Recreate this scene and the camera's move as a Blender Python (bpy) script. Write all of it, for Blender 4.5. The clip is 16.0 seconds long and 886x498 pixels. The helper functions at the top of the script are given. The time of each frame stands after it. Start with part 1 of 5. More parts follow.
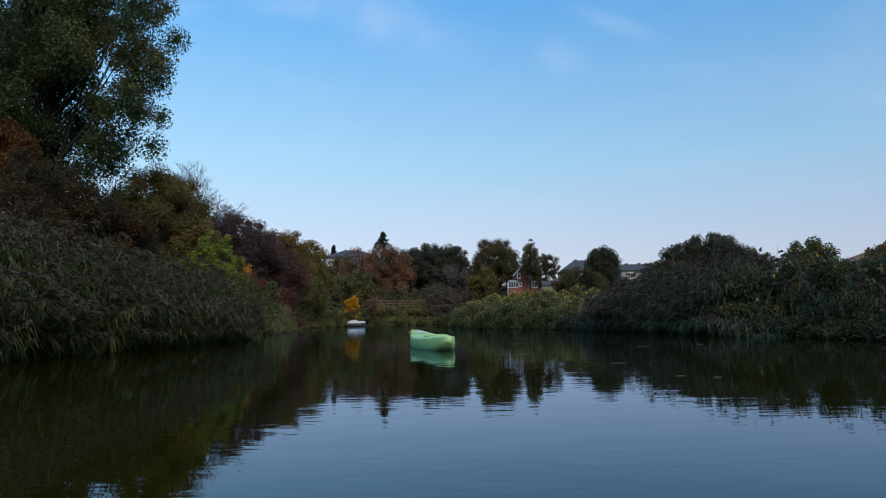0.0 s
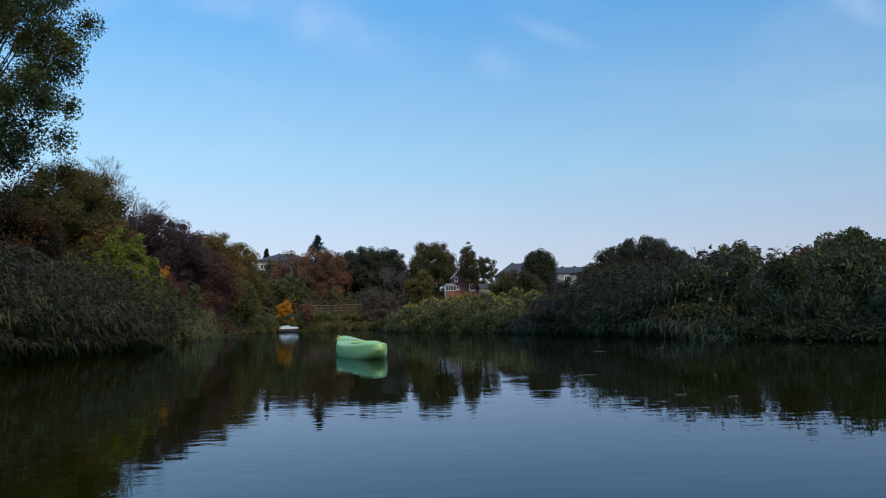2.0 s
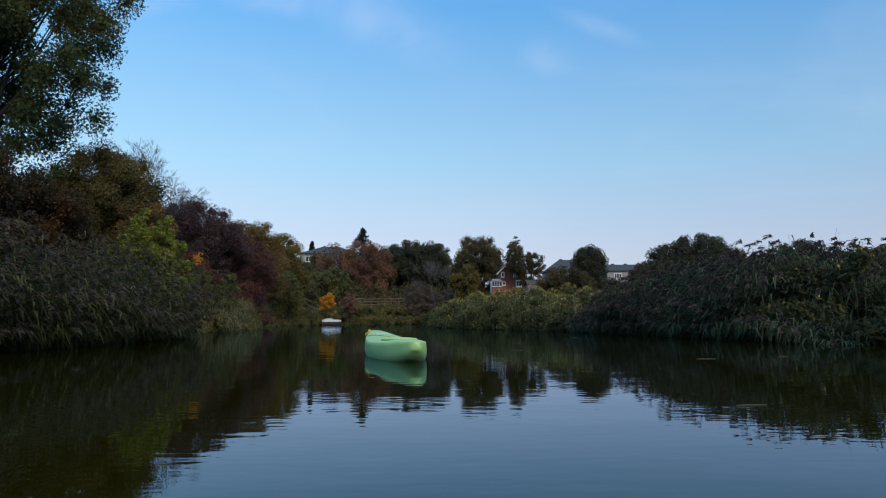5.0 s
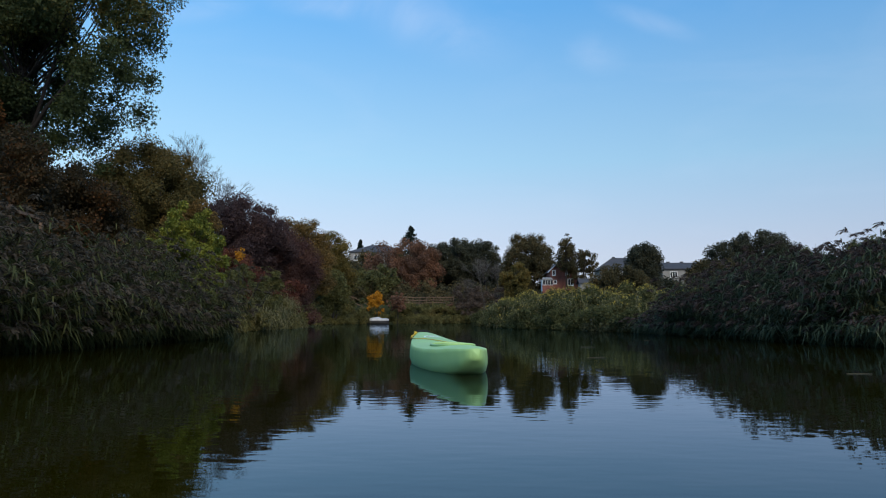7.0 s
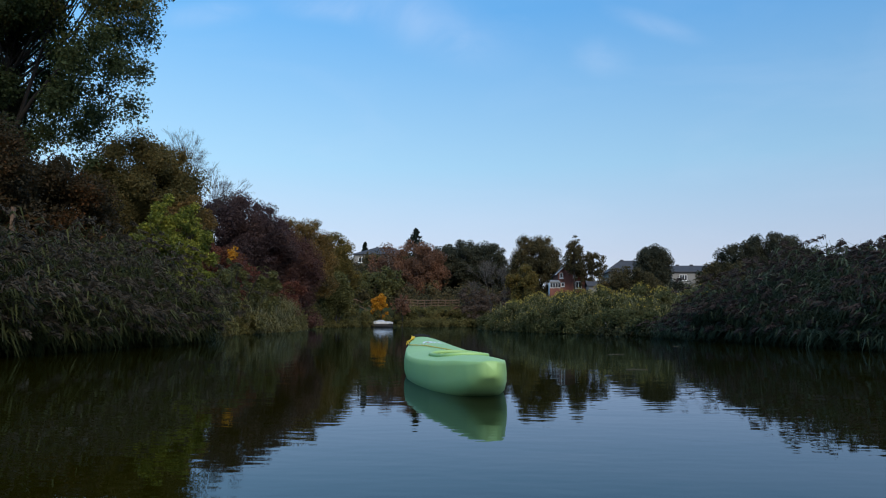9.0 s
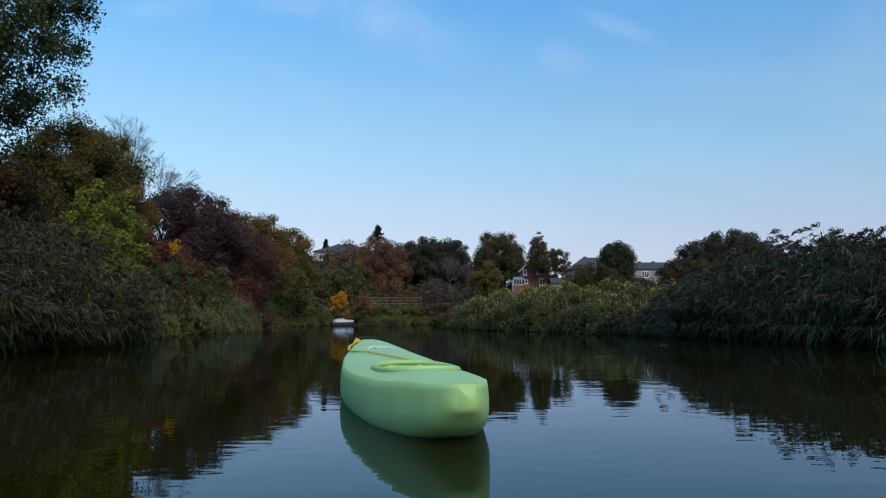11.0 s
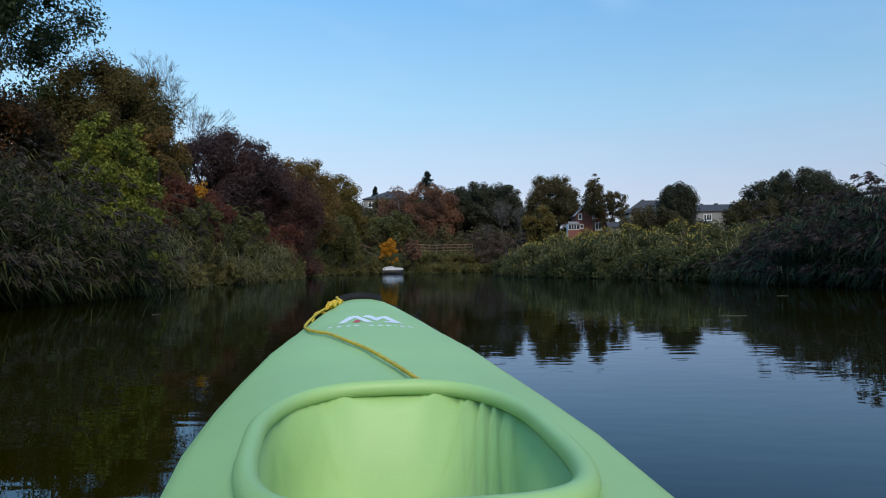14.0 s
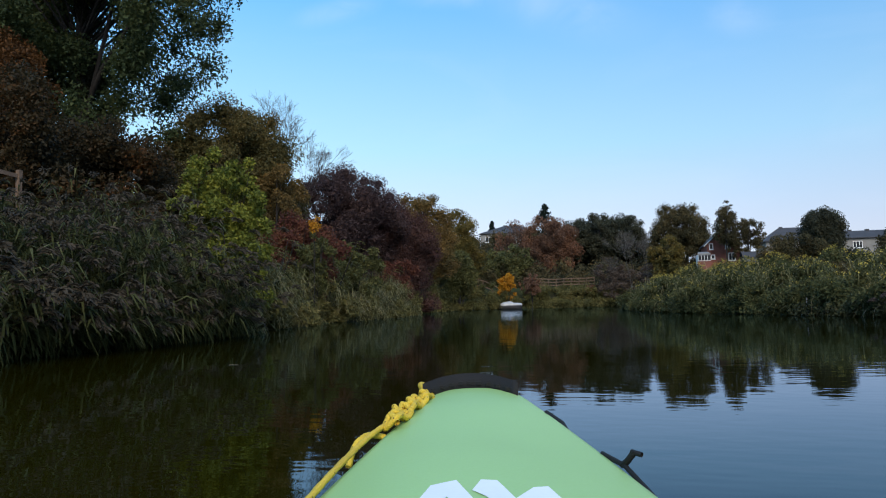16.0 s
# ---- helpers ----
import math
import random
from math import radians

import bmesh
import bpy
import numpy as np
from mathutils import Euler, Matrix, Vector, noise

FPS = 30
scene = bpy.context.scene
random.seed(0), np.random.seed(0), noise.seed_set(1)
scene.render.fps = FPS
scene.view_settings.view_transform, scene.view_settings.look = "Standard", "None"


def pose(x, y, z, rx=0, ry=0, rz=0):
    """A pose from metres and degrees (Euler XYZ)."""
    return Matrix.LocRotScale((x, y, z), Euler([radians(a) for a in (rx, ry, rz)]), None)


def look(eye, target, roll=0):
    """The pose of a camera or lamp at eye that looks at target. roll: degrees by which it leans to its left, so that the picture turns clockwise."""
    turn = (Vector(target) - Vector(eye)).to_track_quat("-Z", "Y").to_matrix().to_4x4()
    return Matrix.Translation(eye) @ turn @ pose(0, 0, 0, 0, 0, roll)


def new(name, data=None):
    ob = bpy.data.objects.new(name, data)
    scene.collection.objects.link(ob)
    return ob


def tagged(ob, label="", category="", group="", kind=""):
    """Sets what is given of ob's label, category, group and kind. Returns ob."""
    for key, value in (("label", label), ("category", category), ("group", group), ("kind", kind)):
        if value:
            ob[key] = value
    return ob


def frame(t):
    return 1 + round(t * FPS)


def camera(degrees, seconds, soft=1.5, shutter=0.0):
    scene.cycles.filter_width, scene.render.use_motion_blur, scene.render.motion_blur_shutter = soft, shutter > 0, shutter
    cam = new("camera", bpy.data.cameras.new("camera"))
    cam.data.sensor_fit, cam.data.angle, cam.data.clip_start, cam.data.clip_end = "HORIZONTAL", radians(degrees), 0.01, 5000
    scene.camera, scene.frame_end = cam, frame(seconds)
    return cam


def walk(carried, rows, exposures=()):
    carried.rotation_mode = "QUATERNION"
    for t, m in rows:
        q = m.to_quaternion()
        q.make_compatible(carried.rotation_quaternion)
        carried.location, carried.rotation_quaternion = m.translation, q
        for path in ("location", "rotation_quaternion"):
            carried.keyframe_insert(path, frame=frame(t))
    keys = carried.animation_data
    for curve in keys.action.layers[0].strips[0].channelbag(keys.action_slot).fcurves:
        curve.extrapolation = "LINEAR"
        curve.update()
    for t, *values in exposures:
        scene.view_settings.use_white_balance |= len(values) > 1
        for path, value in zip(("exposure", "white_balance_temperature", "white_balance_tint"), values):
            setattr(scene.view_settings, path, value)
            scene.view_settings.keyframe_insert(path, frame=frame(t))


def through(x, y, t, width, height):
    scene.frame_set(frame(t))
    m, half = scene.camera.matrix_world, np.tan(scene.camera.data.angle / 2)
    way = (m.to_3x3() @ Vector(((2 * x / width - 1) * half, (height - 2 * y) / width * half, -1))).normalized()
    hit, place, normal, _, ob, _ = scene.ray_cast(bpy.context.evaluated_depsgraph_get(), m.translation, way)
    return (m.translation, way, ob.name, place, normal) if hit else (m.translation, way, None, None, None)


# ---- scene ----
cam = camera(65.0, 16.0, soft=1.1)
EXPOSURE = 0.05
# seconds, eye, yaw, pitch, roll
PATH = [
    (0, (0.000, 0.000, 0.633), -0.00, 5.88, -1.04),
    (0.5, (0.017, 0.422, 0.626), -1.93, 6.11, 0.39),
    (1, (0.091, 0.844, 0.607), -8.89, 6.19, -0.37),
    (1.5, (0.161, 1.376, 0.601), -11.22, 6.00, -1.30),
    (2, (0.124, 2.043, 0.623), -5.22, 6.11, -1.64),
    (2.5, (0.114, 2.656, 0.616), -0.27, 5.89, -0.92),
    (3, (0.148, 3.142, 0.601), -1.34, 5.95, 0.90),
    (3.5, (0.224, 3.640, 0.594), -5.86, 5.88, -0.97),
    (3.7, (0.232, 3.844, 0.586), -6.51, 5.77, -1.02),
    (4.2, (0.225, 4.303, 0.586), -3.60, 5.80, -0.60),
    (4.75, (0.217, 4.807, 0.585), -0.60, 5.85, -0.30),
    (5.3, (0.210, 5.311, 0.585), -3.40, 5.85, -0.50),
    (5.8, (0.203, 5.770, 0.584), -5.77, 5.81, -0.60),
    (6, (0.198, 6.002, 0.581), -6.16, 5.87, -0.50),
    (6.5, (0.138, 6.707, 0.613), -1.02, 6.05, -0.38),
    (7, (0.071, 7.268, 0.607), 2.52, 5.79, -0.09),
    (7.5, (0.076, 7.732, 0.597), -0.23, 6.03, 0.19),
    (8, (0.115, 8.211, 0.590), -4.79, 5.72, -0.54),
    (8.5, (0.090, 8.800, 0.590), -3.16, 5.83, -1.34),
    (9, (-0.001, 9.403, 0.587), 2.98, 6.07, 0.06),
    (9.5, (-0.035, 9.841, 0.584), 4.47, 6.05, 0.13),
    (9.7, (-0.034, 10.101, 0.592), 2.69, 5.90, 0.24),
    (10.1, (-0.031, 10.542, 0.590), -0.80, 5.90, 0.00),
    (10.55, (-0.027, 11.039, 0.588), -2.60, 5.90, -0.50),
    (11.1, (-0.022, 11.646, 0.586), 0.80, 5.90, -0.20),
    (11.5, (-0.019, 12.087, 0.584), 3.30, 5.90, 0.00),
    (11.8, (-0.016, 12.419, 0.583), 3.02, 5.91, 0.06),
    (12, (-0.005, 12.612, 0.581), 2.18, 5.83, 1.37),
    (12.5, (0.049, 13.090, 0.570), -3.32, 6.13, -0.02),
    (13, (0.084, 13.659, 0.564), -5.08, 5.78, -1.30),
    (13.3, (0.050, 14.032, 0.563), -2.02, 5.54, -1.80),
    (13.5, (0.027, 14.281, 0.562), 0.58, 4.20, -1.43),
    (13.8, (-0.015, 14.645, 0.563), 3.20, 3.49, -0.68),
    (14, (-0.043, 14.887, 0.564), 4.16, 1.62, -0.83),
    (14.2, (-0.087, 15.125, 0.574), 5.11, 2.04, -1.50),
    (14.5, (-0.154, 15.481, 0.589), 6.47, 3.55, -0.25),
    (15, (-0.214, 16.065, 0.572), 9.36, 3.50, -0.47),
    (15.5, (-0.309, 16.443, 0.588), 12.30, 3.39, -1.36),
    (16, (-0.412, 16.906, 0.612), 13.76, 4.67, -1.25),
]

def aim(eye, yaw, pitch, roll):
    return pose(*eye, 90 + pitch, 0, yaw) @ pose(0, 0, 0, 0, 0, roll)


walk(cam, [(t, aim(eye, yaw, pitch, roll)) for t, eye, yaw, pitch, roll in PATH], exposures=[(0.0, EXPOSURE), (13.0, EXPOSURE), (14.0, EXPOSURE + 0.03), (15.0, EXPOSURE + 0.13), (16.0, EXPOSURE + 0.23)])

# ---- light ----
SUN_ELEVATION, SUN_ROTATION = radians(37), radians(158)
world = bpy.data.worlds.new("evening_sky")
scene.world = world
world.use_nodes = True
wt = world.node_tree
wt.nodes.clear()


def wn(kind, **inputs):
    n = wt.nodes.new(kind)
    for k, v in inputs.items():
        n.inputs[k].default_value = v
    return n


sky = wn("ShaderNodeTexSky")
sky.sky_type, sky.sun_disc = "NISHITA", False
sky.sun_elevation, sky.sun_rotation = SUN_ELEVATION, SUN_ROTATION
sky.air_density, sky.dust_density, sky.ozone_density = 1.0, 0.6, 2.2
coord = wn("ShaderNodeTexCoord")
mapping = wn("ShaderNodeMapping", Scale=(1.6, 1.6, 5.5))
wisp = wn("ShaderNodeTexNoise", Scale=1.9, Detail=6.0, Roughness=0.55, Distortion=0.6)
ramp = wn("ShaderNodeValToRGB")
ramp.color_ramp.elements[0].position, ramp.color_ramp.elements[1].position = 0.5, 0.9
ramp.color_ramp.elements[1].color = (0.12, 0.12, 0.12, 1)
cloud = wn("ShaderNodeMixRGB", Color2=(0.74, 0.82, 1.0, 1))
background = wn("ShaderNodeBackground", Strength=1.0)
out = wn("ShaderNodeOutputWorld")
wt.links.new(coord.outputs["Generated"], mapping.inputs["Vector"])
wt.links.new(mapping.outputs["Vector"], wisp.inputs["Vector"])
wt.links.new(wisp.outputs["Fac"], ramp.inputs["Fac"])

# the evening sky's own gradient over the height above the horizon
split = wn("ShaderNodeSeparateXYZ")


def wmath(kind, a, b):
    n = wt.nodes.new("ShaderNodeMath")
    n.operation = kind
    for socket, value in zip(n.inputs, (a, b)):
        if isinstance(value, float):
            socket.default_value = value
        else:
            wt.links.new(value, socket)
    return n.outputs[0]


# thin evening clouds: each a soft streak at its bearing (east over north, height over north), torn by noise
plane = wn("ShaderNodeCombineXYZ")
wt.links.new(wmath("DIVIDE", split.outputs["X"], split.outputs["Y"]), plane.inputs["X"])
wt.links.new(wmath("DIVIDE", split.outputs["Z"], split.outputs["Y"]), plane.inputs["Y"])
tear = wn("ShaderNodeTexNoise", Scale=9.0, Detail=5.0, Roughness=0.6, Distortion=0.8)
wt.links.new(plane.outputs["Vector"], tear.inputs["Vector"])
torn = wn("ShaderNodeMapRange")
torn.inputs["From Min"].default_value, torn.inputs["From Max"].default_value = 0.2, 0.72
wt.links.new(tear.outputs["Fac"], torn.inputs["Value"])
clouds = ramp.outputs["Color"]
for east, up, turn, length, width, strength in ((0.186, 0.39, -8, 0.06, 0.042, 0.2), (0.262, 0.437, -20, 0.1, 0.024, 0.24), (-0.1, 0.46, -24, 0.24, 0.07, 0.26), (-0.24, 0.475, -8, 0.12, 0.03, 0.22), (-0.41, 0.47, 5, 0.1, 0.03, 0.26), (0.775, 0.487, -28, 0.1, 0.045, 0.3), (0.95, 0.387, 12, 0.13, 0.04, 0.55), (0.78, 0.35, 15, 0.3, 0.08, 0.14)):
    here = wn("ShaderNodeMapping", Location=(east, up, 0.0), Rotation=(0.0, 0.0, radians(turn)), Scale=(length, width, 1.0))
    here.vector_type = "TEXTURE"
    wt.links.new(plane.outputs["Vector"], here.inputs["Vector"])
    far = wn("ShaderNodeVectorMath")
    far.operation = "LENGTH"
    wt.links.new(here.outputs["Vector"], far.inputs[0])
    soft = wn("ShaderNodeMapRange")
    soft.interpolation_type = "SMOOTHSTEP"
    for key, value in (("From Min", 0.0), ("From Max", 1.0), ("To Min", strength), ("To Max", 0.0)):
        soft.inputs[key].default_value = value
    wt.links.new(far.outputs["Value"], soft.inputs["Value"])
    clouds = wmath("ADD", clouds, wmath("MULTIPLY", soft.outputs["Result"], torn.outputs["Result"]))
wt.links.new(clouds, cloud.inputs["Fac"])
haze = wn("ShaderNodeValToRGB")
for place, colour in ((0.0, (0.76, 0.76, 0.83)), (0.09, (0.66, 0.73, 0.88)), (0.22, (0.415, 0.71, 0.95)), (0.42, (0.158, 0.485, 0.93)), (1.0, (0.2, 0.45, 0.9))):
    stop = haze.color_ramp.elements[0] if place == 0 else haze.color_ramp.elements[-1] if place == 1 else haze.color_ramp.elements.new(place)
    stop.color = (*colour, 1)
scaled = wn("ShaderNodeMixRGB", Fac=1.0, Color2=(0.11, 0.11, 0.11, 1))
scaled.blend_type = "MULTIPLY"
blend = wn("ShaderNodeMixRGB", Fac=0.88)
wt.links.new(coord.outputs["Generated"], split.inputs["Vector"])
wt.links.new(split.outputs["Z"], haze.inputs["Fac"])
wt.links.new(sky.outputs["Color"], scaled.inputs["Color1"])
wt.links.new(scaled.outputs["Color"], blend.inputs["Color1"])
west = wn("ShaderNodeMapRange")
west.inputs["From Min"].default_value, west.inputs["From Max"].default_value = -0.6, 0.7
tone = wn("ShaderNodeMixRGB", Color1=(1.12, 1.12, 1.12, 1), Color2=(0.67, 0.71, 0.77, 1))
glow = wn("ShaderNodeMixRGB", Fac=1.0)
glow.blend_type = "MULTIPLY"
wt.links.new(west.outputs["Result"], tone.inputs["Fac"])
wt.links.new(split.outputs["X"], west.inputs["Value"])
wt.links.new(haze.outputs["Color"], glow.inputs["Color1"])
wt.links.new(tone.outputs["Color"], glow.inputs["Color2"])
wt.links.new(glow.outputs["Color"], blend.inputs["Color2"])
wt.links.new(blend.outputs["Color"], cloud.inputs["Color1"])
wt.links.new(cloud.outputs["Color"], background.inputs["Color"])
wt.links.new(background.outputs["Background"], out.inputs["Surface"])

sun_data = bpy.data.lights.new("sun", "SUN")
sun_data.energy, sun_data.angle, sun_data.color = 2.5, radians(35), (1.0, 0.9, 0.76)
sun = new("sun", sun_data)
sun.matrix_world = look((0, 0, 0), (-math.sin(SUN_ROTATION) * math.cos(SUN_ELEVATION), -math.cos(SUN_ROTATION) * math.cos(SUN_ELEVATION), -math.sin(SUN_ELEVATION)))


# ---- materials ----
def material(name, base=(0.5, 0.5, 0.5), rough=0.6, metallic=0.0, spread=0.25, scale=3.0, fine=40.0, bump=0.2, second=None):
    """Two scales of variation in colour, a fine bump, and a roughness that follows the grain."""
    m = bpy.data.materials.new(name)
    m.use_nodes = True
    nt = m.node_tree
    b = nt.nodes["Principled BSDF"]
    tc = nt.nodes.new("ShaderNodeTexCoord")
    big, small = nt.nodes.new("ShaderNodeTexNoise"), nt.nodes.new("ShaderNodeTexNoise")
    big.inputs["Scale"].default_value, small.inputs["Scale"].default_value = scale, fine
    big.inputs["Detail"].default_value = 5
    nt.links.new(tc.outputs["Object"], big.inputs["Vector"])
    nt.links.new(tc.outputs["Object"], small.inputs["Vector"])
    r = nt.nodes.new("ShaderNodeValToRGB")
    dark = tuple(c * (1 - spread) for c in base)
    light = second or tuple(min(1, c * (1 + spread)) for c in base)
    r.color_ramp.elements[0].position, r.color_ramp.elements[0].color = 0.3, (*dark, 1)
    r.color_ramp.elements[1].position, r.color_ramp.elements[1].color = 0.7, (*light, 1)
    mixf = nt.nodes.new("ShaderNodeMath")
    mixf.operation = "MULTIPLY_ADD"
    mixf.inputs[1].default_value, mixf.inputs[2].default_value = 0.35, -0.175
    add = nt.nodes.new("ShaderNodeMath")
    nt.links.new(small.outputs["Fac"], mixf.inputs[0])
    nt.links.new(mixf.outputs[0], add.inputs[0])
    nt.links.new(big.outputs["Fac"], add.inputs[1])
    nt.links.new(add.outputs[0], r.inputs["Fac"])
    nt.links.new(r.outputs["Color"], b.inputs["Base Color"])
    b.inputs["Roughness"].default_value, b.inputs["Metallic"].default_value = rough, metallic
    if bump:
        bn = nt.nodes.new("ShaderNodeBump")
        bn.inputs["Strength"].default_value, bn.inputs["Distance"].default_value = bump, 0.01
        nt.links.new(small.outputs["Fac"], bn.inputs["Height"])
        nt.links.new(bn.outputs["Normal"], b.inputs["Normal"])
    return m


def leaf_material(name, *colours, rough=0.6, through=0.32, patch=0.35, gloss=0.15):
    """Leaves: each leaf takes its own colour out of the ramp, drifting in patches over the crown."""
    m = bpy.data.materials.new(name)
    m.use_nodes = True
    nt = m.node_tree
    b = nt.nodes["Principled BSDF"]
    geo, tc, big = nt.nodes.new("ShaderNodeNewGeometry"), nt.nodes.new("ShaderNodeTexCoord"), nt.nodes.new("ShaderNodeTexNoise")
    big.inputs["Scale"].default_value, big.inputs["Detail"].default_value = patch, 3
    nt.links.new(tc.outputs["Object"], big.inputs["Vector"])
    scale = nt.nodes.new("ShaderNodeMapRange")
    scale.inputs["From Min"].default_value, scale.inputs["From Max"].default_value = 0.3, 0.7
    nt.links.new(big.outputs["Fac"], scale.inputs["Value"])
    mix = nt.nodes.new("ShaderNodeMix")
    mix.inputs["Factor"].default_value = 0.58
    nt.links.new(geo.outputs["Random Per Island"], mix.inputs["A"])
    nt.links.new(scale.outputs["Result"], mix.inputs["B"])
    r = nt.nodes.new("ShaderNodeValToRGB")
    e = r.color_ramp.elements
    while len(e) < len(colours):
        e.new(0.5)
    for i, c in enumerate(colours):
        e[i].position, e[i].color = 0.1 + 0.8 * i / max(1, len(colours) - 1), (*c, 1)
    nt.links.new(mix.outputs["Result"], r.inputs["Fac"])
    nt.links.new(r.outputs["Color"], b.inputs["Base Color"])
    b.inputs["Roughness"].default_value = rough
    b.inputs["Specular IOR Level"].default_value = gloss
    tr = nt.nodes.new("ShaderNodeBsdfTranslucent")
    nt.links.new(r.outputs["Color"], tr.inputs["Color"])
    ms = nt.nodes.new("ShaderNodeMixShader")
    ms.inputs["Fac"].default_value = through
    nt.links.new(b.outputs["BSDF"], ms.inputs[1])
    nt.links.new(tr.outputs["BSDF"], ms.inputs[2])
    nt.links.new(ms.outputs["Shader"], nt.nodes["Material Output"].inputs["Surface"])
    return m


def water_material():
    """Turbid olive water under a mirror whose strength follows Fresnel's law."""
    m = bpy.data.materials.new("river_water")
    m.use_nodes = True
    nt = m.node_tree
    nt.nodes.remove(nt.nodes["Principled BSDF"])
    body, mirror = nt.nodes.new("ShaderNodeBsdfDiffuse"), nt.nodes.new("ShaderNodeBsdfGlossy")
    body.inputs["Color"].default_value = (0.0125, 0.0105, 0.0002, 1)
    mirror.inputs["Color"].default_value = (0.64, 0.795, 0.98, 1)
    mirror.inputs["Roughness"].default_value = 0.012
    fresnel, b = nt.nodes.new("ShaderNodeFresnel"), nt.nodes.new("ShaderNodeMixShader")
    fresnel.inputs["IOR"].default_value = 1.31
    nt.links.new(fresnel.outputs["Fac"], b.inputs["Fac"])
    nt.links.new(body.outputs["BSDF"], b.inputs[1])
    nt.links.new(mirror.outputs["BSDF"], b.inputs[2])
    nt.links.new(b.outputs["Shader"], nt.nodes["Material Output"].inputs["Surface"])
    tc = nt.nodes.new("ShaderNodeTexCoord")
    heights = []
    for scale, stretch, detail, size in ((1.2, (0.9, 1.7, 1), 1.0, 0.0018), (0.3, (1.0, 1.5, 1), 1.0, 0.005), (4.4, (1.1, 2.3, 1), 1.0, 0.0008)):
        mp, n, k = nt.nodes.new("ShaderNodeMapping"), nt.nodes.new("ShaderNodeTexNoise"), nt.nodes.new("ShaderNodeMath")
        mp.inputs["Scale"].default_value = stretch
        mp.inputs["Rotation"].default_value = (0, 0, 0.12)
        n.inputs["Scale"].default_value, n.inputs["Detail"].default_value = scale, detail
        n.inputs["Roughness"].default_value = 0.45
        k.operation, k.inputs[1].default_value = "MULTIPLY", size
        nt.links.new(tc.outputs["Object"], mp.inputs["Vector"])
        nt.links.new(mp.outputs["Vector"], n.inputs["Vector"])
        nt.links.new(n.outputs["Fac"], k.inputs[0])
        heights.append(k)
    total = heights[0].outputs[0]
    for k in heights[1:]:
        a = nt.nodes.new("ShaderNodeMath")
        nt.links.new(total, a.inputs[0])
        nt.links.new(k.outputs[0], a.inputs[1])
        total = a.outputs[0]
    bn = nt.nodes.new("ShaderNodeBump")
    bn.inputs["Strength"].default_value, bn.inputs["Distance"].default_value = 1.0, 1.0
    nt.links.new(total, bn.inputs["Height"])
    for node in (fresnel, mirror):
        nt.links.new(bn.outputs["Normal"], node.inputs["Normal"])
    return m


WATER = water_material()
SOIL = material("bank_soil", (0.024, 0.022, 0.013), 1.0, spread=0.4, scale=0.6, fine=6.0, bump=0.6, second=(0.04, 0.048, 0.018))
SOIL.node_tree.nodes["Principled BSDF"].inputs["Specular IOR Level"].default_value = 0.05
BARK = material("bark", (0.016, 0.013, 0.011), 0.9, spread=0.4, scale=2.0, fine=18.0, bump=0.8)
TWIG = material("grey_twigs", (0.06, 0.05, 0.045), 0.9, spread=0.3, scale=2.0, fine=18.0, bump=0.3)
SAPLING = material("sapling_bark", (0.085, 0.077, 0.07), 0.9, spread=0.3, scale=2.0, fine=18.0, bump=0.3)
PALE_BARK = material("pale_bark", (0.2, 0.18, 0.16), 0.9, spread=0.3, scale=2.0, fine=18.0, bump=0.5)
REED = leaf_material("reed_blades", (0.032, 0.035, 0.014), (0.054, 0.059, 0.021), (0.08, 0.085, 0.031), (0.14, 0.138, 0.06), patch=0.5, gloss=0.06)
DARK_REED = leaf_material("dark_reed_blades", (0.022, 0.034, 0.018), (0.04, 0.056, 0.03), (0.066, 0.084, 0.046), (0.14, 0.15, 0.092), patch=0.5, gloss=0.06)
STALK = leaf_material("pale_dead_stalks", (0.07, 0.065, 0.035), (0.13, 0.115, 0.065), (0.24, 0.2, 0.12), patch=0.7)
PURPLE_PLUME = leaf_material("purple_reed_plumes", (0.04, 0.031, 0.028), (0.062, 0.047, 0.042), (0.092, 0.07, 0.06), patch=0.6, gloss=0.03)
WEED = leaf_material("weed_leaves", (0.023, 0.027, 0.012), (0.04, 0.044, 0.018), (0.066, 0.067, 0.027), (0.105, 0.096, 0.043), patch=0.5)
PLUME = leaf_material("reed_plumes", (0.05, 0.042, 0.03), (0.07, 0.058, 0.042), (0.092, 0.075, 0.055), patch=0.6, gloss=0.03)
POPLAR = leaf_material("poplar_leaves", (0.03, 0.045, 0.022), (0.045, 0.065, 0.028), (0.065, 0.085, 0.03), (0.13, 0.1, 0.025), patch=0.16)
IVY = leaf_material("ivy_leaves", (0.016, 0.018, 0.011), (0.024, 0.026, 0.014), (0.04, 0.038, 0.018), patch=0.6)
RUST = leaf_material("rust_leaves", (0.018, 0.017, 0.01), (0.03, 0.025, 0.012), (0.052, 0.034, 0.014), (0.12, 0.05, 0.017), patch=0.3)
OLIVE = leaf_material("olive_leaves", (0.05, 0.052, 0.021), (0.085, 0.076, 0.028), (0.135, 0.102, 0.034), (0.22, 0.122, 0.032), patch=0.25)
MAROON = leaf_material("maroon_leaves", (0.045, 0.026, 0.023), (0.078, 0.038, 0.032), (0.12, 0.062, 0.042), patch=0.4)
PURPLE = leaf_material("copper_leaves", (0.038, 0.027, 0.028), (0.066, 0.042, 0.042), (0.115, 0.07, 0.06), patch=0.35)
